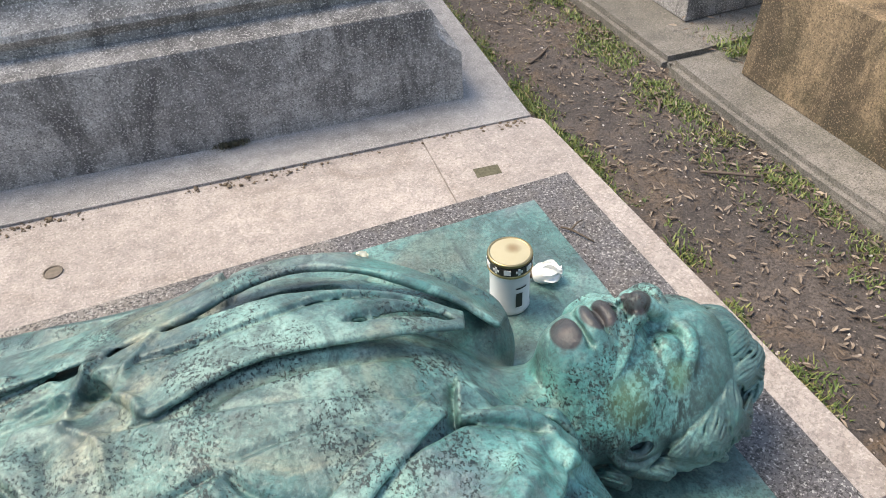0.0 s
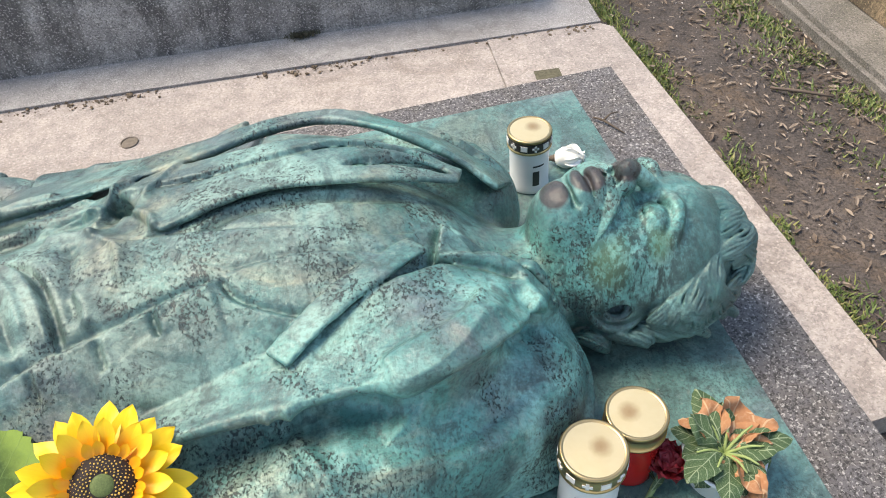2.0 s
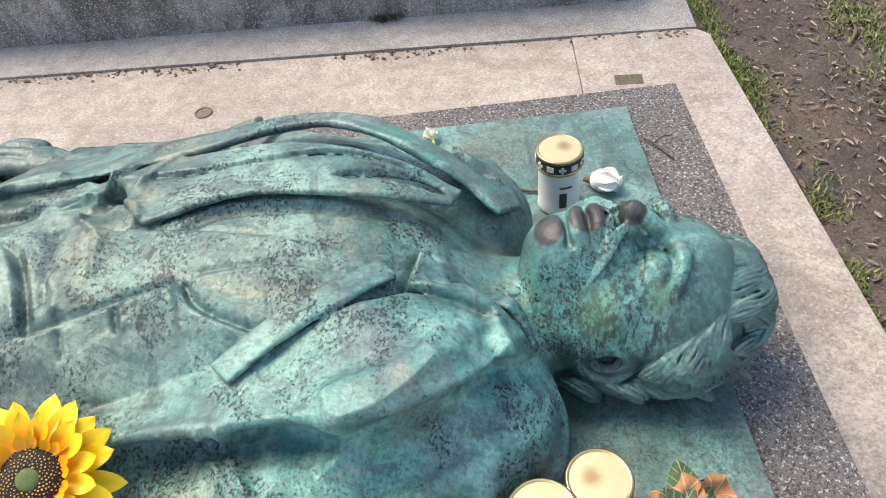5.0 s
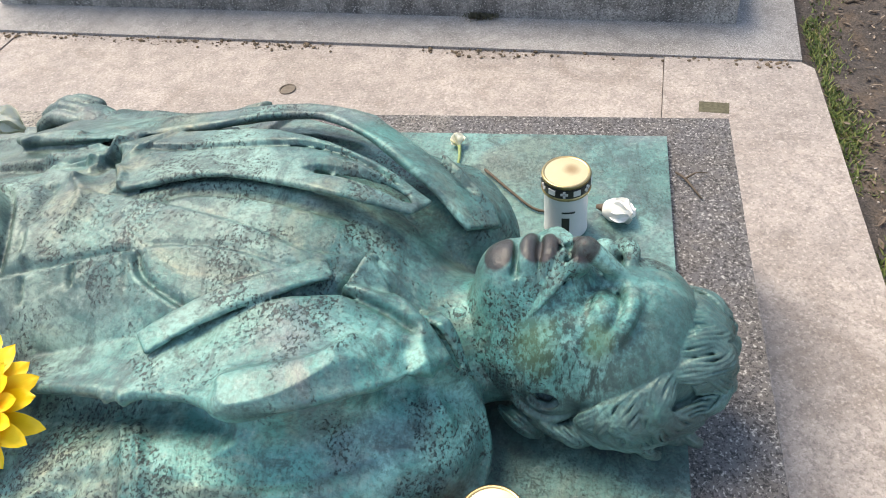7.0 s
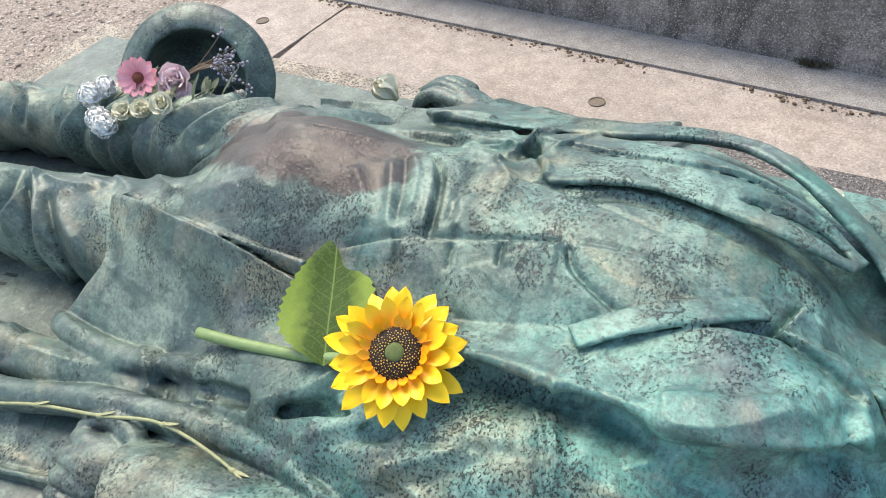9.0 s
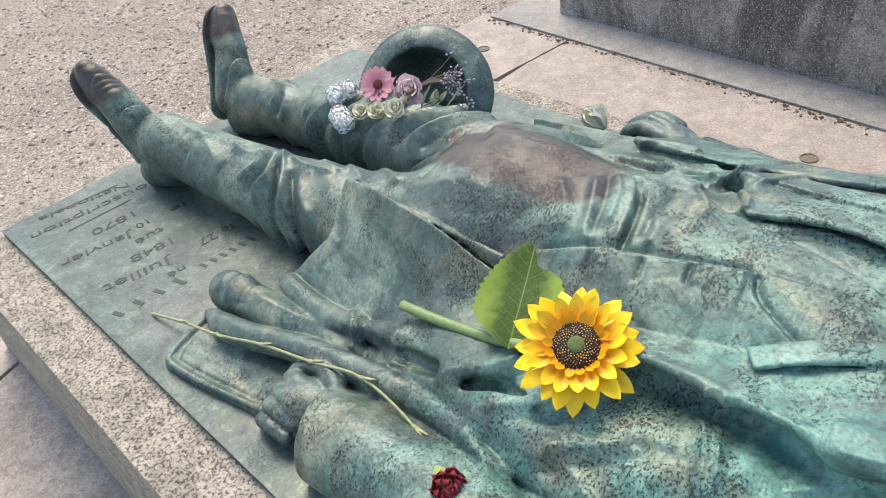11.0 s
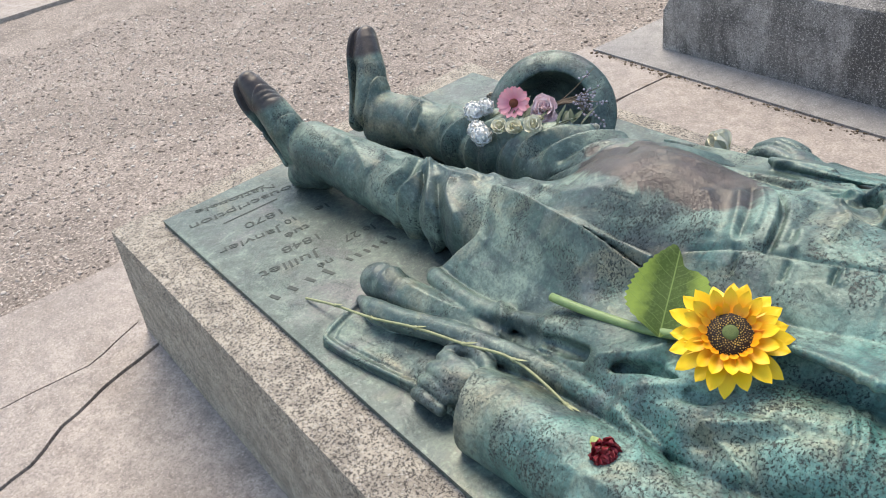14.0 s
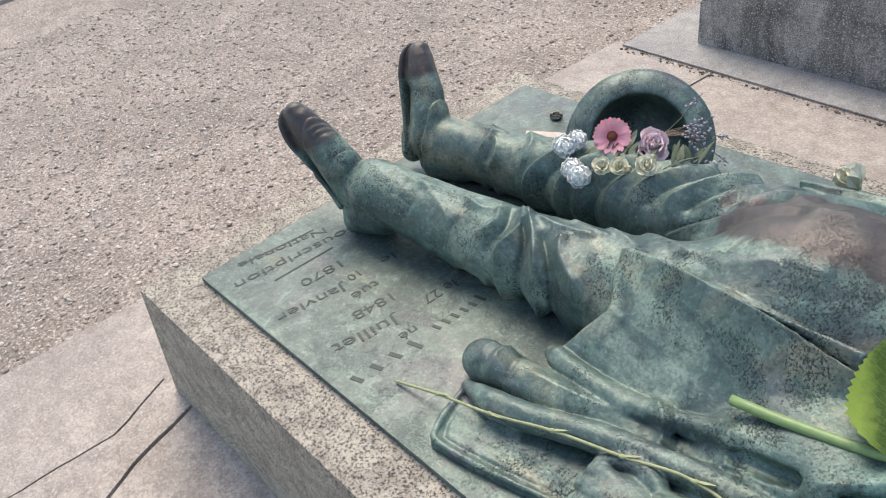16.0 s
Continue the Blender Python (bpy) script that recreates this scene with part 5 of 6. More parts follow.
def pebble_mat():
    n = Nodes("pebbles")
    g = n.t.nodes.new("ShaderNodeNewGeometry").outputs["Random Per Island"]
    c = n.ramp(g, (0.0, (0.16, 0.13, 0.11)), (0.35, (0.32, 0.27, 0.23)), (0.8, (0.46, 0.40, 0.35)), (1.0, (0.62, 0.57, 0.52)))
    return n.done(c, 0.9, 0.0, n.bump(n.noise(n.world(), 500, 3), 0.3, 0.001))


M["petal_yellow"] = petal_mat("sunflower_petal", (0.82, 0.30, 0.004), (0.92, 0.64, 0.008), 0.040, 0.5, 0.08, 0.0)
M["seed_dark"] = plain("sunflower_seed", (0.020, 0.010, 0.008), 0.8, 0, 0.5, 600)
M["seed_tip"] = plain("sunflower_pollen", (0.66, 0.42, 0.09), 0.7)
M["seed_green"] = plain("sunflower_heart", (0.13, 0.17, 0.05), 0.8, 0, 0.5, 700)
M["stem_green"] = plain("green_stem", (0.20, 0.30, 0.12), 0.5, 0, 0.25, 90)
M["sun_leaf"] = veined("sunflower_leaf", (0.016, 0.040, 0.006), (0.050, 0.095, 0.014), (0.13, 0.20, 0.055), 330, 0.05, 0.75, 0.955, (0.20, 0.29, 0.05))
M["gold"] = plain("brassy_lid", (0.46, 0.34, 0.17), 0.30, 0.92, 0.2, 60)
M["black_band"] = plain("black_print", (0.03, 0.026, 0.022), 0.4)
M["white_print"] = plain("white_print", (0.78, 0.76, 0.72), 0.5)
M["wax_white"] = plain("milky_plastic", (0.76, 0.75, 0.74), 0.35, 0, 0.08, 30)
M["wax_red"] = plain("red_plastic", (0.42, 0.012, 0.010), 0.22, 0, 0.2, 40)
M["petal_red"] = petal_mat("dark_red_petal", (0.10, 0.003, 0.008), (0.24, 0.008, 0.016), 0.012, 0.6)
M["petal_pink"] = petal_mat("pink_petal", (0.75, 0.20, 0.27), (0.88, 0.42, 0.45), 0.024, 0.55, 0.06, 0.0)
M["petal_rose"] = petal_mat("pale_rose_petal", (0.76, 0.40, 0.50), (0.88, 0.70, 0.70), 0.02, 0.55, 0.06, 0.0)
M["petal_white"] = petal_mat("white_petal", (0.86, 0.83, 0.74), (0.95, 0.93, 0.88), 0.014, 0.6, 0.04, 0.0)
M["petal_cream"] = petal_mat("cream_petal", (0.62, 0.58, 0.36), (0.88, 0.84, 0.68), 0.02, 0.55, 0.06, 0.0)
M["calyx"] = plain("pale_green_calyx", (0.30, 0.38, 0.13), 0.6, 0, 0.3, 200)
M["foliage"] = plain("dark_foliage", (0.045, 0.075, 0.035), 0.6, 0, 0.4, 90)
M["twig"] = plain("dry_twig", (0.13, 0.095, 0.065), 0.85, 0, 0.4, 200)
M["statice"] = plain("dried_lilac_bloom", (0.36, 0.34, 0.40), 0.8, 0, 0.3, 300)
M["kale"] = veined("veined_primrose_leaf", (0.035, 0.065, 0.030), (0.06, 0.105, 0.04), (0.26, 0.31, 0.19), 620, 0.030, 0.85, 0.90)
M["dead_leaf"] = veined("withered_leaf", (0.26, 0.10, 0.04), (0.42, 0.22, 0.11), (0.48, 0.32, 0.19), 260, 0.05, 0.8, 0.9)
M["pot"] = plain("white_flower_pot", (0.72, 0.73, 0.74), 0.4, 0, 0.1, 20)
M["soil"] = plain("potting_soil", (0.05, 0.035, 0.025), 0.95, 0, 0.5, 300)
# dark tone painted for the shade inside the cut letters
M["letter_shade"] = plain("incised_shade_bronze", (0.028, 0.045, 0.042), 0.6, 0.1, 0.4, 120)
M["iron"] = plain("rusty_iron", (0.20, 0.165, 0.13), 0.8, 0.2, 0.4, 120)
M["paper"] = plain("damp_paper", (0.55, 0.46, 0.40), 0.8, 0, 0.25, 50)
M["pebble"] = pebble_mat()
M["moss"] = plain("dark_moss", (0.13, 0.12, 0.075), 0.95, 0, 0.5, 120)


# ---- the bronze plate and its lettering ----
part("plate", hull(quad(0, 0, 1.84, 0.919, TOP - 0.004), quad(0, 0, 1.84, 0.919, PLATE), 0.002), M["bronze_plate"], plaque)


def lettering(words, x0, y0, x1, y1, rise=0.024):
    """Incised words from (x0, y0) to (x1, y1), seen from the feet; dark colour paints the shade in the cuts."""
    cu = bpy.data.curves.new("lettering", "FONT")
    cu.body, cu.size, cu.extrude = words, 1.0, 0.02
    tmp = new("lettering", cu)
    me = bpy.data.meshes.new_from_object(tmp.evaluated_get(bpy.context.evaluated_depsgraph_get()))
    bpy.data.objects.remove(tmp)
    co = np.empty(len(me.vertices) * 3, np.float32)
    me.vertices.foreach_get("co", co)
    co = co.reshape(-1, 3)
    w, h = float(co[:, 0].max()), float(max(co[:, 1].max(), 0.6))
    length, ang = math.hypot(x1 - x0, y1 - y0), math.atan2(y1 - y0, x1 - x0)
    ob = part("lettering", me, M["letter_shade"], plaque)
    ob.matrix_basis = Matrix.Translation((x0, y0, PLATE + 0.0004)) @ pose(0, 0, 0, 0, 0, math.degrees(ang)) @ Matrix.Diagonal((length / w, rise / h, 0.02, 1))
    return ob


def shade_bar(x0, y0, x1, y1, w):
    # a thin dark bar on the plate, painting the shade of a cut
    d = Vector((x1 - x0, y1 - y0, 0))
    n = Vector((-d.y, d.x, 0)).normalized() * w / 2
    a, b = Vector((x0, y0, 0)), Vector((x1, y1, 0))
    low = [(*(p.xy), PLATE - 0.001) for p in (a - n, b - n, b + n, a + n)]
    part("bar", hull(low, [(x, y, PLATE + 0.0007) for x, y, z in low]), M["letter_shade"], plaque)


for k in range(6):
    shade_bar(0.476 - 0.002 * k, 0.288 - 0.019 * k, 0.454 - 0.002 * k + 0.006 * (k > 0), 0.284 - 0.019 * k, 0.006)
for k in range(4):
    shade_bar(0.474 - 0.004 * k - 0.006 * (k > 0), 0.145 - 0.036 * k, 0.446 - 0.004 * k, 0.138 - 0.036 * k, 0.008)
lettering("né", 0.425, 0.172, 0.421, 0.138, 0.018)
lettering("le 27", 0.392, 0.292, 0.383, 0.222, 0.022)
lettering("Juillet", 0.380, 0.166, 0.352, 0.050, 0.024)
lettering("1848", 0.330, 0.205, 0.316, 0.120, 0.022)
lettering("tué", 0.280, 0.205, 0.276, 0.150, 0.020)
lettering("le", 0.243, 0.277, 0.240, 0.245, 0.020)
lettering("10", 0.232, 0.205, 0.230, 0.175, 0.018)
lettering("Janvier", 0.240, 0.160, 0.212, 0.032, 0.022)
lettering("1870", 0.180, 0.205, 0.168, 0.112, 0.022)
shade_bar(0.136, 0.214, 0.128, 0.085, 0.004)
lettering("Souscription", 0.110, 0.290, 0.070, 0.030, 0.022)
lettering("Nationale", 0.068, 0.245, 0.022, 0.066, 0.019)
shade_bar(0.056, 0.225, 0.034, 0.085, 0.0035)


# ---- the sunflower ----
def sunflower():
    ob = tagged(new("sunflower"), "bright yellow artificial sunflower lying on the bronze coat", "flower")
    ob.matrix_world = facing((1.197, 0.271, 0.556), (0.26, -0.42, 0.87), 20)
    outer = [keep(blade(0.046 + 0.003 * k, 0.021, 0.05 - 0.1 * k, 0.16, 0.03, 0.55, 0, 8, 4, k), "petal", M["petal_yellow"]) for k in range(3)]
    inner = [keep(blade(0.034, 0.017, 0.22, 0.22, 0.03, 0.55, 0, 8, 4, 7 + k), "petal", M["petal_yellow"]) for k in range(2)]
    short = keep(blade(0.016, 0.010, 0.3, 0.2, 0, 0.5, 0, 5, 2), "petal", M["petal_yellow"])
    for i in range(20):
        put("petal", outer[i % 3], ob, pose(0, 0, -0.003, 0, 0, i * 18 + rnd.uniform(-4, 4)) @ pose(0.020, 0, 0, rnd.uniform(-14, 14), rnd.uniform(-10, 12), 0))
    for i in range(16):
        put("petal", inner[i % 2], ob, pose(0, 0, 0.002, 0, 0, i * 22.5 + 8 + rnd.uniform(-4, 4)) @ pose(0.021, 0, 0, rnd.uniform(-14, 14), rnd.uniform(-18, -4), 0))
    for i in range(18):
        put("petal", short, ob, pose(0, 0, 0.004, 0, 0, i * 20 + rnd.uniform(-4, 4)) @ pose(0.0225, 0, 0, 0, rnd.uniform(-40, -20), 0))
    disc = part("seed_head", lathe([(0.0, 0.0115), (0.008, 0.0122), (0.016, 0.0115), (0.022, 0.0085), (0.0262, 0.003), (0.027, -0.003), (0.0, -0.006)]), M["seed_dark"], ob, "dark brown seed head", True)
    tip = raw(lathe([(0.00075, 0), (0.0007, 0.0014), (0, 0.0019)], 5))
    bits = []
    for i in range(300):
        r, a = 0.0265 * math.sqrt((i + 0.5) / 300), i * 2.39996
        z = 0.0122 - 0.0098 * max(0, (r - 0.010) / 0.0165) ** 2
        if r > 0.0095:
            bits.append((tip, pose(r * math.cos(a), r * math.sin(a), z - 0.0004, rnd.uniform(-20, 20), rnd.uniform(-20, 20), 0) @ Matrix.Scale(rnd.uniform(0.6, 1.25), 4)))
    tagged(part("pollen", joined("pollen", bits, M["seed_tip"]), None, disc, "yellow pollen tips"), kind="stuff")
    part("heart", lathe([(0.0, 0.0136), (0.005, 0.0136), (0.0088, 0.0124), (0.0094, 0.011)]), M["seed_green"], disc, "green heart", True)
    inv = ob.matrix_world.inverted()
    stem = part("stem", pipe([inv @ Vector(p) for p in ((1.175, 0.272, 0.535), (1.09, 0.264, 0.505), (1.00, 0.256, 0.490), (0.933, 0.252, 0.483))], [0.0062, 0.0062, 0.0065, 0.0065], 14), M["stem_green"], ob, "pale green plastic stem", True)
    leaf = part("leaf", blade(0.170, 0.100, 0.02, 0.10, 0.012, 0.30, 0.09, 34, 8, 0, 0.0, 1.0), M["sun_leaf"], ob, "serrated green leaf with pale veins", True)
    base, tip_, edge = Vector((1.114, 0.254, 0.516)), Vector((1.040, 0.405, 0.549)), Vector((1.104, 0.360, 0.533))
    ex = (tip_ - base).normalized()
    ey = (base - edge) - ex * (base - edge).dot(ex)
    ey.normalize()
    ez = ex.cross(ey)
    leaf.matrix_basis = inv @ Matrix.Translation(base) @ Matrix((ex, ey, ez)).transposed().to_4x4()
    return ob


rnd = random.Random(11)
sunflower()


# ---- grave candles ----
def candle(at, height, r, glass, label, turn=0, print_=True):
    ob = tagged(new("grave_candle"), label, "candle", "grave candles on the plate")
    ob.matrix_world = pose(*at, 0, 0, turn)
    part("cup", lathe([(0, 0), (r * 0.86, 0), (r * 0.93, 0.004), (r * 0.90, 0.010), (r * 0.90, height * 0.68), (r * 0.97, height * 0.76), (r * 0.97, height * 0.78), (r * 0.8, height * 0.79), (0, height * 0.79)]), glass, ob, "", True)
    lid = part("lid", lathe([(r * 0.98, height * 0.755), (r * 1.02, height * 0.762), (r * 1.02, height * 0.785), (r * 0.985, height * 0.79), (r * 0.985, height * 0.955), (r * 1.01, height * 0.965), (r * 0.985, height * 0.99), (r * 0.93, height * 1.0),
                             (r * 0.86, height * 0.985), (r * 0.8, height * 0.978), (r * 0.3, height * 0.982), (0, height * 0.985)], 48), M["gold"], ob, "brassy domed metal lid", True)
    part("lid_top", lathe([(r * 0.87, height * 0.9875), (r * 0.5, height * 0.99), (0, height * 0.992)]), M["lid_spotted"], lid, "pale lid top with brown spot", True)
    if print_:
        part("band", lathe([(r * 0.992, height * 0.80), (r * 0.998, height * 0.805), (r * 0.998, height * 0.94), (r * 0.992, height * 0.945)]), M["black_band"] if print_ == 1 else M["gold"], lid, "printed band", True)
        cross = bmesh.new()
        for w, h in ((0.10, 0.34), (0.30, 0.11)):
            g = bmesh.ops.create_cube(cross, size=1)["verts"]
            bmesh.ops.scale(cross, vec=(0.0012, w * r, h * r), verts=g)
        cm = keep(cross, "cross", M["white_print"], False)
        sq = bmesh.new()
        bmesh.ops.create_cube(sq, size=1)
        bmesh.ops.scale(sq, vec=(0.0012, 0.30 * r, 0.27 * r), verts=sq.verts[:])
        sm = keep(sq, "square", M["white_print"], False)
        for i in range(12):
            a = i * 30
            put("cross" if i % 2 == 0 else "square", cm if i % 2 == 0 else sm, lid, pose(0, 0, height * 0.872, 0, 0, a) @ pose(r * 0.9985, 0, 0))
    return ob


def spotted_lid():
    n = Nodes("spotted_lid_top")
    c = n.mix(n.noise(n.pos, 40, 4), (0.58, 0.45, 0.23), (0.68, 0.57, 0.35))
    d = n.t.nodes.new("ShaderNodeVectorMath")
    d.operation = "DISTANCE"
    n.put(d.inputs[0], n.stretch(n.pos, (1, 1, 0)))
    d.inputs[1].default_value = (-0.004, 0.006, 0)
    s = n.ramp(n.math("ADD", d.outputs["Value"], n.math("MULTIPLY", n.noise(n.pos, 90, 4), 0.006)), (0.006, 0.75), (0.016, 0.0))
    c = n.mix(s, c, (0.28, 0.15, 0.06))
    return n.done(c, 0.34, 0.55, n.bump(n.noise(n.pos, 160, 3), 0.1, 0.001))


M["lid_spotted"] = spotted_lid()
white_one = candle((1.701, 0.722, PLATE), 0.098, 0.031, M["wax_white"], "white grave candle with gold lid and black cross band", -92)
for dz, w, h, mat in ((0.030, 20, 0.026, "black_band"), (0.052, 34, 0.003, "black_band")):
    q = bmesh.new()
    r = 0.0288
    rows = [[q.verts.new((r * math.cos(radians(a)), r * math.sin(radians(a)), z)) for a in range(-6, -6 + w + 1, 2)] for z in (dz - h / 2, dz + h / 2)]
    for i in range(len(rows[0]) - 1):
        q.faces.new((rows[0][i], rows[0][i + 1], rows[1][i + 1], rows[1][i]))
    part("label_bar", q, M[mat], white_one)
candle((1.660, 0.269, PLATE), 0.100, 0.0305, M["wax_red"], "red grave candle with pale gold lid", 30, 0)
pale_one = candle((1.606, 0.243, PLATE), 0.102, 0.0325, M["wax_white"], "milky white grave candle with gold cross lid", -120, 2)
for dz, a0, a1, mat in ((0.052, -20, 30, "black_band"), (0.040, -18, 26, "wax_red"), (0.030, -16, 22, "black_band")):
    q = bmesh.new()
    rows = [[q.verts.new((0.0305 * math.cos(radians(a)), 0.0305 * math.sin(radians(a)), z)) for a in range(a0, a1, 2)] for z in (dz - 0.003, dz + 0.003)]
    for i in range(len(rows[0]) - 1):
        q.faces.new((rows[0][i], rows[0][i + 1], rows[1][i + 1], rows[1][i]))
    part("label_bar", q, M[mat], pale_one)


# ---- potted plant by the head ----
def potted_plant():
    ob = tagged(new("potted_plant"), "withering primrose with white-veined leaves in white pot", "plant")
    ob.matrix_world = pose(1.742, 0.232, PLATE, 0, 0, 20) @ Matrix.Scale(0.92, 4)
    pot = part("pot", lathe([(0, 0), (0.030, 0), (0.033, 0.002), (0.041, 0.046), (0.044, 0.047), (0.044, 0.053), (0.041, 0.053), (0.039, 0.044), (0, 0.044)]), M["pot"], ob, "white plastic pot", True)
    part("soil", lathe([(0.0395, 0.045), (0.02, 0.048), (0, 0.049)]), M["soil"], pot)
    r = random.Random(3)
    big = [keep(blade(0.050 + 0.006 * k, 0.036, -0.25 - 0.18 * k, -0.16, 0.07, 0.6, 0.05, 16, 8, k), "leaf", M["kale"]) for k in range(3)]
    dead = [keep(blade(0.050, 0.038, -0.4, 0.28, 0.13, 0.6, 0.05, 16, 8, 20 + k), "leaf", M["dead_leaf"]) for k in range(3)]
    for i in range(30):
        a = i * 137.5
        lift = r.uniform(10, 55) if i > 8 else r.uniform(-8, 22)
        put("leaf", big[i % 3], ob, pose(0, 0, 0.052, 0, 0, a) @ pose(0.006, 0, 0, r.uniform(-25, 25), -lift, 0) @ Matrix.Scale(r.uniform(0.5, 0.95), 4))
    for i, (a, l, s) in enumerate(((-112, 12, 1.1), (-95, 26, 0.9), (0, 30, 1.0), (25, 22, 1.1), (75, 42, 0.9), (100, 34, 0.8), (-40, 36, 0.7), (-125, 30, 0.6))):
        put("leaf", dead[i % 3], ob, pose(0, 0, 0.055, 0, 0, a) @ pose(0.012, 0, 0, r.uniform(-30, 30), -l, 0) @ Matrix.Scale(s, 4), "withered brown leaf")
    for i in range(9):
        a = i * 40 + r.uniform(-15, 15)
        d = Vector((math.cos(radians(a)), math.sin(radians(a)), 0))
        part("stalk", pipe([(0, 0, 0.046), tuple(d * 0.02 + Vector((0, 0, 0.066))), tuple(d * 0.036 + Vector((0, 0, 0.07)))], [0.0022, 0.0016, 0.0010], 6), M["calyx"], ob, "", True)


potted_plant()


# ---- cut flowers ----
def ruffled(name, label, at, normal, radius, petal, layers, parent=None, spin=0):
    """A carnation or rose head: rings of petals, opening outwards."""
    ob = new(name)
    if label:
        tagged(ob, label, "flower")
    if parent is not None:
        ob.parent = parent
    ob.matrix_basis = facing(at, normal, spin)
    r = random.Random(int(at[0] * 1000))
    for k, (num, ln, wd, tilt, cup, ruf) in enumerate(layers):
        me = keep(blade(radius * ln, radius * wd, 0.25, cup, 0.05, 0.68, 0, 7, 6, k, ruf), "petal", petal)
        for i in range(num):
            put("petal", me, ob, pose(0, 0, -radius * 0.05 * k, 0, 0, i * 360 / num + k * 31 + r.uniform(-8, 8)) @ pose(radius * 0.04, 0, 0, r.uniform(-24, 24), -tilt + r.uniform(-14, 14), 0))
    return ob


CARN = [(7, 0.80, 0.7, 82, 0.15, 0.30), (10, 0.9, 0.75, 66, 0.12, 0.32), (12, 1.0, 0.8, 46, 0.1, 0.32), (12, 1.1, 0.85, 24, 0.1, 0.32), (9, 1.05, 0.9, 0, 0.1, 0.30)]
ROSE = [(3, 0.7, 0.9, 84, 0.55, 0.02), (5, 0.8, 1.0, 70, 0.5, 0.02), (6, 0.95, 1.1, 48, 0.42, 0.02), (7, 1.1, 1.15, 22, 0.35, 0.03)]
BUD = [(3, 1.0, 0.9, 84, 0.6, 0.0), (4, 1.05, 1.0, 76, 0.55, 0.0), (5, 1.0, 1.0, 66, 0.5, 0.01)]


def long_carnation():
    ob = tagged(new("carnation"), "dark red carnation with long pale stem laid across the sleeve", "flower")
    pts = [(0.499, 0.069, 0.364), (0.582, 0.083, 0.384), (0.675, 0.097, 0.400), (0.767, 0.120, 0.417), (0.864, 0.137, 0.431), (0.950, 0.156, 0.441), (1.055, 0.146, 0.437), (1.122, 0.116, 0.455)]
    part("stem", pipe(pts, [0.0022, 0.0023, 0.0023, 0.0022, 0.0022, 0.0020, 0.0020], 8, 5), M["stem_pale"], ob, "", True)
    for q in (1, 2, 3, 4, 5, 6):
        a, b = Vector(pts[q]), Vector(pts[q - 1])
        d = (a - b).normalized()
        part("node", pipe([tuple(a - d * 0.006), tuple(a), tuple(a + d * 0.006)], [0.0018, 0.0038, 0.0018], 8), M["stem_pale"], ob, "", True)
        w = put("leaf", keep(blade(0.024, 0.004, 0.1, 0.2, 0.05, 0.3, 0, 8, 2, q), "leaf", M["stem_pale"]), ob, Matrix.Translation(a + Vector((0, 0, 0.002))) @ d.to_track_quat("X", "Z").to_matrix().to_4x4() @ pose(0, 0, 0, 0, -4, rnd.uniform(-14, 14)))
    a, d = Vector(pts[-1]), (Vector((1.182, 0.093, 0.466)) - Vector(pts[-1])).normalized()
    part("calyx", pipe([tuple(a), tuple(a + d * 0.012), tuple(a + d * 0.024), tuple(a + d * 0.038)], [0.003, 0.0085, 0.0105, 0.0125], 12), M["calyx"], ob, "pale green calyx", True)
    ruffled("bloom", "", tuple(a + d * 0.032), tuple(d), 0.019, M["petal_red"], CARN, ob)


M["stem_pale"] = plain("pale_dry_stem", (0.32, 0.34, 0.18), 0.6, 0, 0.3, 120)
long_carnation()


def small_red_carnation():
    ob = tagged(new("carnation"), "wilted dark red carnation behind the candles", "flower")
    part("stem", pipe([(1.640, 0.205, PLATE + 0.005), (1.662, 0.223, PLATE + 0.006), (1.686, 0.243, PLATE + 0.014)], [0.003, 0.003, 0.0035], 8), M["stem_green"], ob, "", True)
    for k in range(3):
        put("leaf", keep(blade(0.03, 0.008, -0.2, 0.2, 0.08, 0.4, 0, 8, 2, k), "leaf", M["kale"]), ob, pose(1.66 + 0.008 * k, 0.222 + 0.006 * k, PLATE + 0.012, 20 * k, -20, -40 + 70 * k))
    ruffled("bloom", "", (1.690, 0.247, PLATE + 0.026), (0.3, 0.1, 0.9), 0.022, M["petal_red"], CARN, ob)


small_red_carnation()


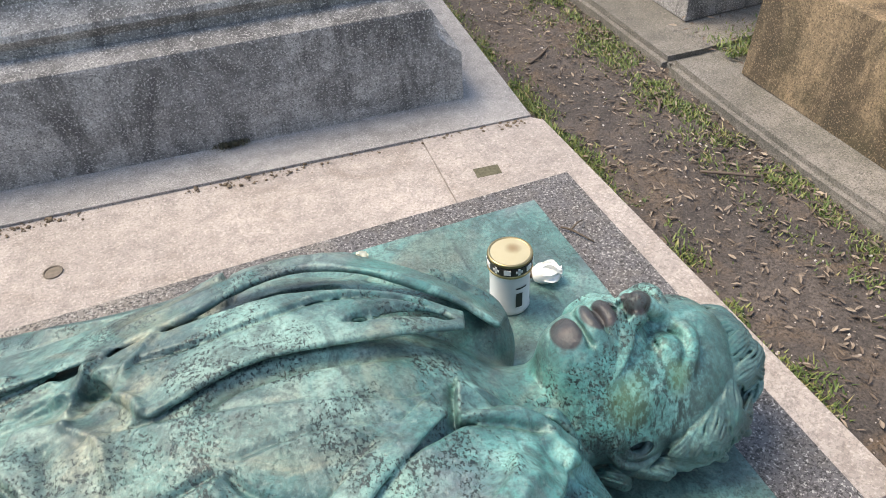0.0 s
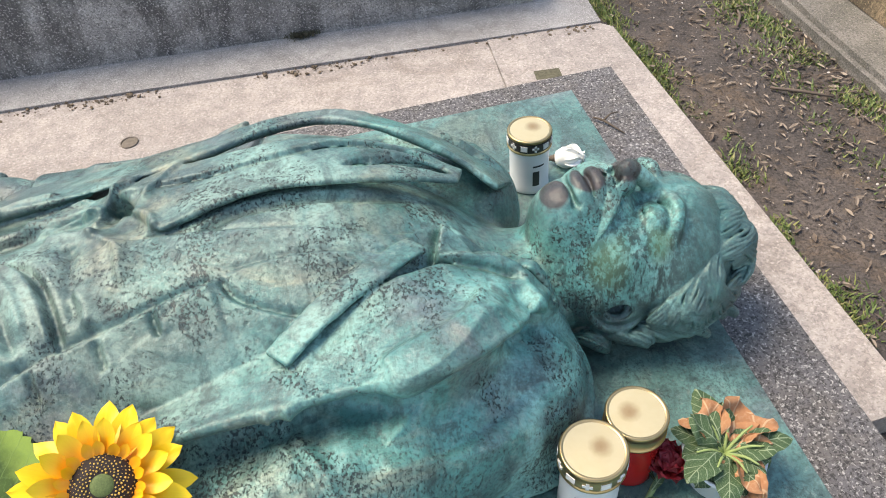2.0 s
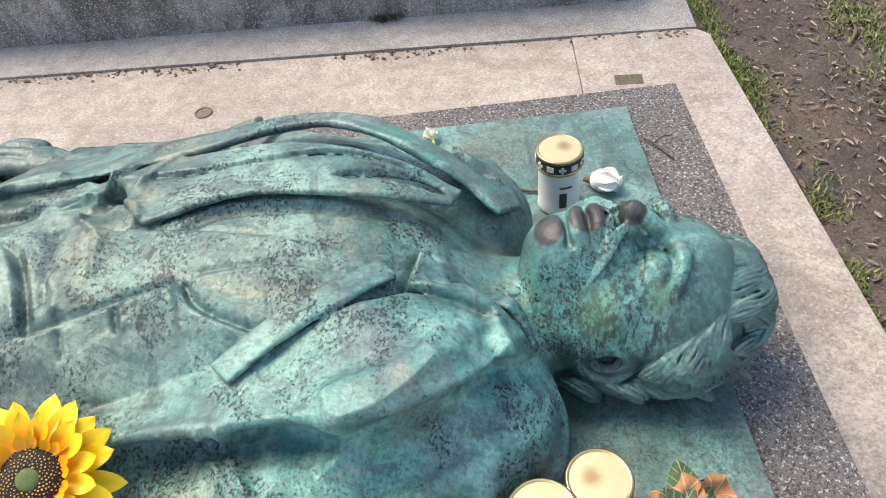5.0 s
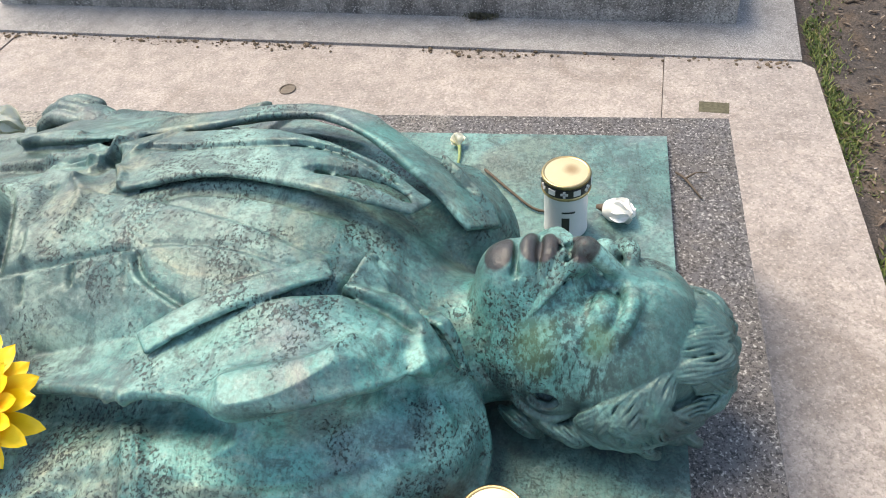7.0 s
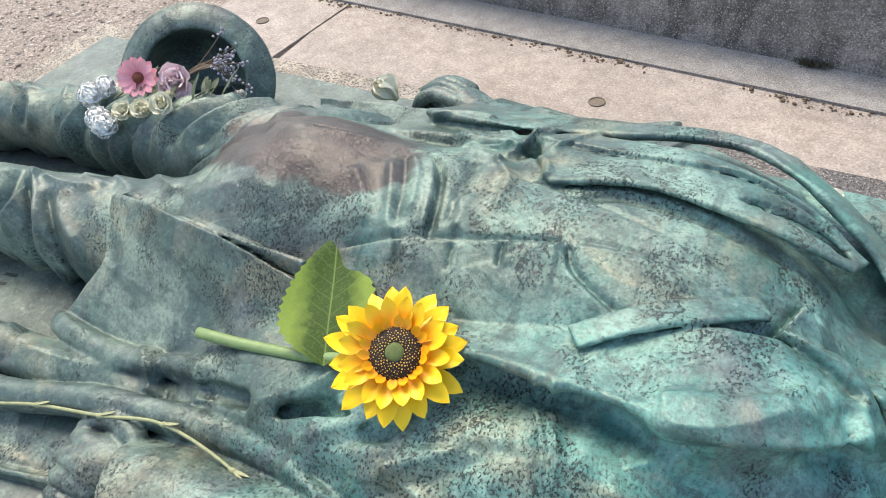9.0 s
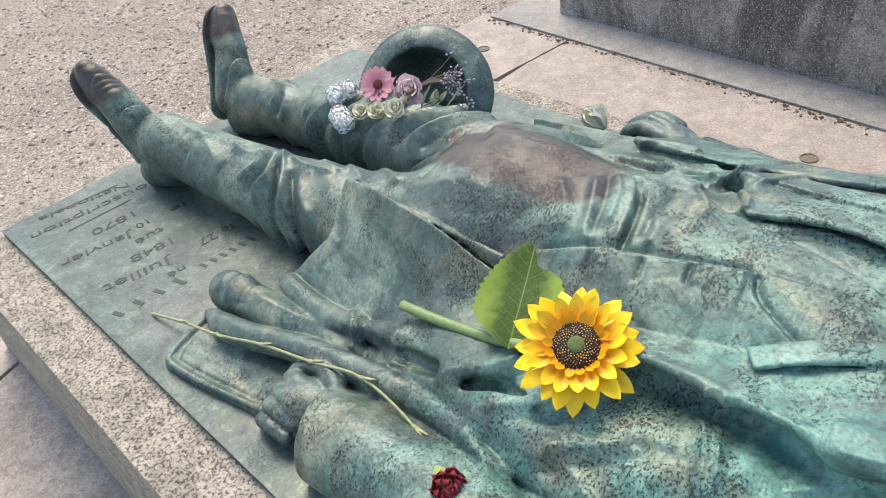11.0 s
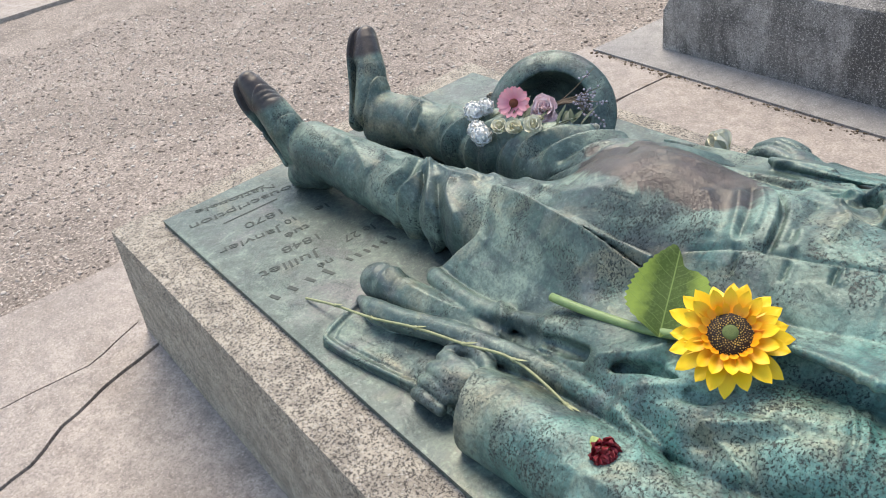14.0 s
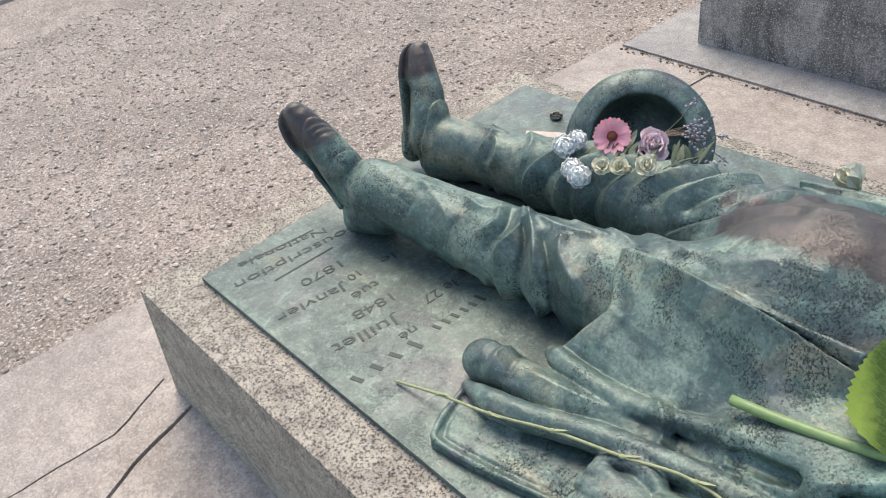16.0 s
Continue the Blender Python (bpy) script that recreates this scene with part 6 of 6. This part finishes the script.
def bouquet():
    """Flowers laid in the hat and over the thigh."""
    gerbera = tagged(new("gerbera"), "salmon pink gerbera resting in the bronze hat", "flower", "flowers in the hat")
    gerbera.matrix_world = facing((0.492, 0.614, 0.520), (0.50, -0.68, 0.54)) @ Matrix.Scale(1.12, 4)
    me = [keep(blade(0.027, 0.011, 0.05, 0.12, 0.03, 0.7, 0, 7, 4, k), "petal", M["petal_pink"]) for k in range(2)]
    for k in range(2):
        for i in range(13):
            put("petal", me[k], gerbera, pose(0, 0, -0.001 * k, 0, 0, i * 27.7 + 13 * k) @ pose(0.004, 0, 0, rnd.uniform(-12, 12), -18 + 14 * k, 0))
    part("heart", lathe([(0, 0.007), (0.004, 0.006), (0.008, 0.0025), (0.009, -0.002)]), M["heart"], gerbera, "dark red and yellow heart", True)
    ruffled("rose", "pale pink rose with cream outer petals", (0.568, 0.622, 0.522), (0.5, -0.6, 0.62), 0.030, M["petal_rose"], ROSE)
    for x, y, z, r, m, nm, lay in ((0.428, 0.560, 0.512, 0.017, "petal_white", "carnation", CARN), (0.437, 0.585, 0.514, 0.015, "petal_white", "carnation", CARN), (0.492, 0.522, 0.512, 0.017, "petal_white", "carnation", CARN), (0.470, 0.530, 0.506, 0.016, "petal_white", "carnation", CARN),
                                (0.522, 0.545, 0.514, 0.015, "petal_cream", "rose", ROSE), (0.548, 0.558, 0.515, 0.014, "petal_cream", "rose", ROSE), (0.572, 0.548, 0.512, 0.012, "petal_cream", "rose_bud", BUD), (0.600, 0.560, 0.513, 0.016, "petal_cream", "rose", ROSE), (0.592, 0.585, 0.520, 0.012, "petal_cream", "rose_bud", BUD), (0.655, 0.668, 0.512, 0.012, "petal_white", "rose_bud", BUD)):
        z = max(F.top(x + dx, y + dy) for dx in (-0.01, 0, 0.01) for dy in (-0.01, 0, 0.01)) + r * 0.75
        r *= 1.2
        ob = ruffled(nm, {"carnation": "white carnation bloom lying over the trouser leg", "rose": "small cream rose beside the hat", "rose_bud": "cream rose bud beside the hat"}[nm], (x, y, z), (0.45, -0.5, 0.75), r, M[m], lay, None, rnd.uniform(0, 90))
        tagged(ob, group="flowers in the hat")
    spray = tagged(new("dried_spray"), "thin dried statice twigs spreading from the hat", "twigs")
    for i in range(13):
        a = i / 12
        end = (0.585 + 0.075 * a + rnd.uniform(-0.02, 0.02), 0.745 - 0.08 * a + rnd.uniform(-0.02, 0.02), 0.535 - 0.03 * a + rnd.uniform(-0.02, 0.025))
        mid = (0.555 + 0.03 * a, 0.69, 0.515)
        part("sprig", pipe([(0.53, 0.63, 0.50), mid, end], [0.0013, 0.0010, 0.0006], 5), M["twig"], spray, "", True)
        dot = raw(lathe([(0, -0.003), (0.0025, 0), (0.0016, 0.003), (0, 0.0042)], 5))
        bits = [(dot, pose(*(np.array(mid) + (np.array(end) - np.array(mid)) * rnd.uniform(0.35, 1.0) + np.array([rnd.uniform(-0.006, 0.006) for _ in range(3)])), rnd.uniform(0, 90), rnd.uniform(0, 90), 0)) for _ in range(9)]
        part("blossoms", joined("blossoms", bits, M["statice"]), None, spray)
    leaves = tagged(new("fern_leaf"), "dark green foliage under the flowers", "leaves")
    for i in range(26):
        b = Vector((0.455 + 0.008 * i, 0.60 + rnd.uniform(-0.03, 0.04), 0.0))
        b.z = max(F.top(b.x, b.y), 0.47) + 0.004
        put("leaflet", keep(blade(rnd.uniform(0.03, 0.06), 0.010, -0.1, 0.2, 0.06, 0.4, 0, 8, 2, i), "leaflet", M["foliage"]), leaves, pose(*b, rnd.uniform(-30, 30), rnd.uniform(-40, -5), rnd.uniform(20, 160)))


M["heart"] = plain("gerbera_heart", (0.22, 0.06, 0.03), 0.8, 0, 0.6, 500)
bouquet()

white_bud = ruffled("rose_bud", "greenish white rose bud beside the bronze hand", (0.825, 0.850, PLATE + 0.050), (-0.5, -0.1, 0.5), 0.046, M["petal_cream"], BUD)
fallen = ruffled("rose_bud", "cut white rose bud lying by the candle", (1.752, 0.748, PLATE + 0.012), (0.85, -0.35, 0.12), 0.036, M["petal_white"], [(5, 1.15, 0.95, 79, 0.55, 0.0)])
part("heart", lathe([(0.0, -0.004), (0.010, 0.0), (0.0158, 0.010), (0.0160, 0.020), (0.0110, 0.033), (0.0035, 0.042), (0.0, 0.043)]), M["petal_white"], fallen, "", True)
part("calyx", pipe([(0, 0, -0.012), (0, 0, -0.002), (0, 0, 0.007)], [0.003, 0.006, 0.008], 8), M["twig"], fallen, "", True)
far_bud = ruffled("rose_bud", "small faded white rosebud on the bronze plate", (1.535, 0.878, PLATE + 0.010), (-0.3, 0.8, 0.3), 0.020, M["petal_cream"], BUD)
part("stem", pipe([(0, 0, -0.002), (0.004, 0.003, -0.02), (0.012, 0.002, -0.04)], [0.003, 0.0022, 0.002], 7), M["calyx"], far_bud, "", True)
twig = tagged(new("twig"), "dark dry flower stem behind the candle", "twig")
part("stem", pipe([(1.58, 0.83, PLATE + 0.004), (1.62, 0.785, PLATE + 0.006), (1.655, 0.752, PLATE + 0.004), (1.68, 0.745, PLATE + 0.004)], [0.0022, 0.002, 0.002, 0.002], 7), M["twig"], twig, "", True)
twig2 = tagged(new("twig"), "small forked dry twig on the granite edge", "twig")
part("stem", pipe([(1.850, 0.845, TOP + 0.006), (1.862, 0.832, TOP + 0.006), (1.882, 0.795, TOP + 0.003)], [0.0016, 0.002, 0.0012], 6), M["twig"], twig2, "", True)
part("fork", pipe([(1.862, 0.832, TOP + 0.006), (1.876, 0.838, TOP + 0.012), (1.893, 0.848, TOP + 0.004)], [0.0018, 0.0013, 0.001], 6), M["twig"], twig2, "", True)
rock = tagged(part("pebble", hull(quad(-0.016, -0.012, 0.016, 0.012, -0.011), quad(-0.012, -0.01, 0.013, 0.009, 0.009), 0.006, 3, 0.003), M["granite"], None, "", True), "grey pebble on the plate beside the hat", "stone")
rock.matrix_basis = pose(0.172, 0.832, PLATE + 0.011, 0, 0, 30)
note = tagged(part("note_paper", hull(quad(-0.055, -0.04, 0.06, 0.035, 0), quad(-0.055, -0.04, 0.06, 0.035, 0.0012), 0, 5, 0.003), M["paper"], None, "", True), "damp faded sheet of paper by the hat", "paper")
note.matrix_basis = pose(0.225, 0.735, PLATE + 0.006, 0, 0, 25)

# ---- paving details ----
for x, y in ((0.953, 1.549), (-0.245, 1.650)):
    d = tagged(new("drain_cap"), "small rusty iron cap set in the paving", "drain", "drain caps")
    d.matrix_world = pose(x, y, 0.0) @ Matrix.Scale(0.74, 4)
    part("rim", lathe([(0.030, -0.002), (0.030, 0.004), (0.026, 0.005), (0.025, 0.002)], 24), M["iron"], d, "", True)
    part("cap", lathe([(0.025, 0.0015), (0.012, 0.003), (0, 0.0032)], 24), M["iron"], d, "", True)
rust = tagged(part("iron_stub", hull(quad(-0.035, -0.022, 0.035, 0.022, -0.002), quad(-0.033, -0.02, 0.033, 0.02, 0.003), 0.003), M["moss"]), "mossy square iron stub in the paving", "stub")
rust.matrix_basis = pose(2.005, 1.483, 0.0, 0, 0, -6)


def stones(name, num, area, lo, hi, material, label, seed, z=0.0, dense=None):
    r = random.Random(seed)
    bits = []
    for k in range(6):
        bm = bmesh.new()
        bmesh.ops.create_icosphere(bm, subdivisions=1, radius=1)
        for v in bm.verts:
            v.co *= r.uniform(0.7, 1.15)
            v.co.z *= 0.6
        bits.append(raw(bm))
    out = []
    while len(out) < num:
        x, y = r.uniform(area[0], area[2]), r.uniform(area[1], area[3])
        if dense and r.random() > dense(x, y):
            continue
        s = lo * (hi / lo) ** (r.random() ** 2.2)
        out.append((r.choice(bits), pose(x, y, (z(x, y) if callable(z) else z) + s * 0.25, r.uniform(-20, 20), r.uniform(-20, 20), r.uniform(0, 360)) @ Matrix.Diagonal((s, s * r.uniform(0.6, 1), s, 1))))
    me = joined(name, out, material)
    return tagged(new(name, me), label, "gravel", kind="stuff")


def yard_z(x, y):
    return -0.03 + 0.010 * noise.noise((x * 2.5, y * 2.5, 0)) + 0.005 * noise.noise((x * 14, y * 14, 3))


def path_z(x, y):
    return -0.055 + 0.012 * noise.noise((x * 4, y * 4, 9)) + 0.006 * noise.noise((x * 21, y * 21, 3))


stones("gravel_stones", 26000, (-3.2, -0.9, -0.45, 2.7), 0.0024, 0.0115, M["pebble"], "loose small gravel stones on the yard", 1, lambda x, y: yard_z(x, y) - 0.001)
stones("path_grit", 900, (2.28, 0.2, 2.72, 2.9), 0.0014, 0.005, M["pebble"], "pale grit trodden into the earth path", 2, path_z)


M["joint"] = plain("brown_joint_soil", (0.20, 0.15, 0.10), 0.95, 0, 0.6, 60)


def seam(x):
    return 1.842 - 0.0765 * x


stones("joint_grit", 900, (-0.4, -0.035, 2.2, 0.03), 0.0015, 0.008, M["joint"], "grit and soil gathered in the joint", 4, 0.001, lambda x, y: max(0.05, 0.5 + 0.9 * noise.noise((x * 3, 1, 2))) * math.exp(-((y + 0.0) / 0.02) ** 2))
bpy.data.objects["joint_grit"].matrix_world = Matrix.Translation((0, seam(0) - 0.012, 0)) @ pose(0, 0, 0, 0, 0, -4.38)


def litter(name, num, area, material, label, seed, zf, ln, dense):
    r = random.Random(seed)
    kinds = [raw(blade(1.0, 0.20 + 0.05 * k, 0.1 * k - 0.1, 0.35, 0.06, 0.45, 0, 5, 2, k)) for k in range(4)]
    out = []
    while len(out) < num:
        x, y = r.uniform(area[0], area[2]), r.uniform(area[1], area[3])
        if r.random() > dense(x, y):
            continue
        s = r.uniform(*ln)
        out.append((r.choice(kinds), pose(x, y, zf(x, y) + 0.006, r.uniform(-25, 25), r.uniform(-14, 10), r.uniform(0, 360)) @ Matrix.Scale(s, 4)))
    return tagged(new(name, joined(name, out, material)), label, "leaves", kind="stuff")


def litter_mat():
    n = Nodes("dry_willow_leaf")
    g = n.t.nodes.new("ShaderNodeNewGeometry").outputs["Random Per Island"]
    c = n.ramp(g, (0.0, (0.06, 0.045, 0.035)), (0.4, (0.13, 0.095, 0.07)), (0.8, (0.24, 0.19, 0.145)), (1.0, (0.34, 0.27, 0.20)))
    return n.done(c, 0.75, 0.0, n.bump(n.noise(n.world(), 300, 3), 0.3, 0.001))


M["litter"] = litter_mat()
litter("dry_leaves", 2400, (2.29, 0.2, 2.78, 3.0), M["litter"], "dry narrow leaves scattered on the path", 3, path_z, (0.007, 0.028), lambda x, y: 0.35 + 0.65 * max(0, (x - 2.35) / 0.4))
litter("dry_leaves", 60, (2.9, 1.62, 3.2, 2.0), M["litter"], "dry leaves caught behind the tomb", 6, lambda x, y: 0.0, (0.014, 0.03), lambda x, y: 1)


def grass_mat():
    n = Nodes("grass_blades")
    g = n.t.nodes.new("ShaderNodeNewGeometry").outputs["Random Per Island"]
    c = n.ramp(g, (0.0, (0.05, 0.085, 0.018)), (0.55, (0.12, 0.17, 0.04)), (0.85, (0.20, 0.22, 0.06)), (1.0, (0.30, 0.25, 0.12)))
    return n.done(c, 0.6)


def grass(name, num, spots, seed):
    r = random.Random(seed)
    pts, faces = [], []
    while len(pts) < num * 4:
        x, y, z = spots(r)
        h, a, w, lean = r.uniform(0.005, 0.017), r.uniform(0, 6.28), r.uniform(0.0014, 0.0034), r.uniform(0.4, 1.5)
        dx, dy = math.cos(a), math.sin(a)
        k = len(pts)
        pts += [(x - dy * w, y + dx * w, z), (x + dy * w, y - dx * w, z), (x + dx * h * lean * 0.45 + dy * w * 0.7, y + dy * h * lean * 0.45 - dx * w * 0.7, z + h * 0.6), (x + dx * h * lean, y + dy * h * lean, z + h)]
        faces += [(k, k + 1, k + 2), (k, k + 2, k + 3)]
    me = bpy.data.meshes.new(name)
    me.from_pydata(pts, [], faces)
    me.materials.append(M["blades"])
    return tagged(new(name, me), "short patchy green grass along the path edge", "grass", kind="stuff")


M["blades"] = grass_mat()


def left_edge(r):
    while True:
        y = r.uniform(0.3, 3.4)
        x = 2.275 + abs(r.gauss(0, 0.035))
        if noise.noise((x * 9, y * 7, 0)) + 0.15 * (y - 1.2) > r.uniform(-0.25, 0.35) and x < 2.42:
            return x, y, path_z(x, y) - 0.002


def right_edge(r):
    while True:
        y = r.uniform(0.3, 3.4)
        x = 2.705 + r.gauss(-0.02, 0.055)
        if noise.noise((x * 10, y * 8, 5)) > r.uniform(-0.3, 0.3) and 2.5 < x < 2.77:
            return x, y, path_z(x, y) - 0.002


def corner_tuft(r):
    return r.uniform(2.92, 3.25), 1.70 + abs(r.gauss(0, 0.07)), 0.0


grass("grass", 7000, left_edge, 1)
grass("grass", 11000, right_edge, 2)
grass("grass", 1200, corner_tuft, 3)


def wall_tuft(r):
    return 1.418 + r.gauss(0, 0.02), 1.880 + r.gauss(0, 0.008), 0.012


tuft = grass("moss_tuft", 260, wall_tuft, 5)
tagged(tuft, "small dry weed growing at the foot of the wall", "weed")
tuft.data.materials[0] = M["moss"]
for pts in ([(2.530, 1.306, -0.045), (2.585, 1.262, -0.04), (2.652, 1.222, -0.045)], [(2.40, 2.03, -0.045), (2.45, 2.06, -0.045), (2.50, 2.10, -0.045)], [(2.60, 1.60, -0.05), (2.63, 1.64, -0.045), (2.645, 1.68, -0.05)]):
    s = tagged(new("stick"), "thin dry stick lying on the earth path", "stick", "sticks")
    part("wood", pipe(pts, [0.004, 0.0045, 0.003], 6), M["litter"], s, "", True)
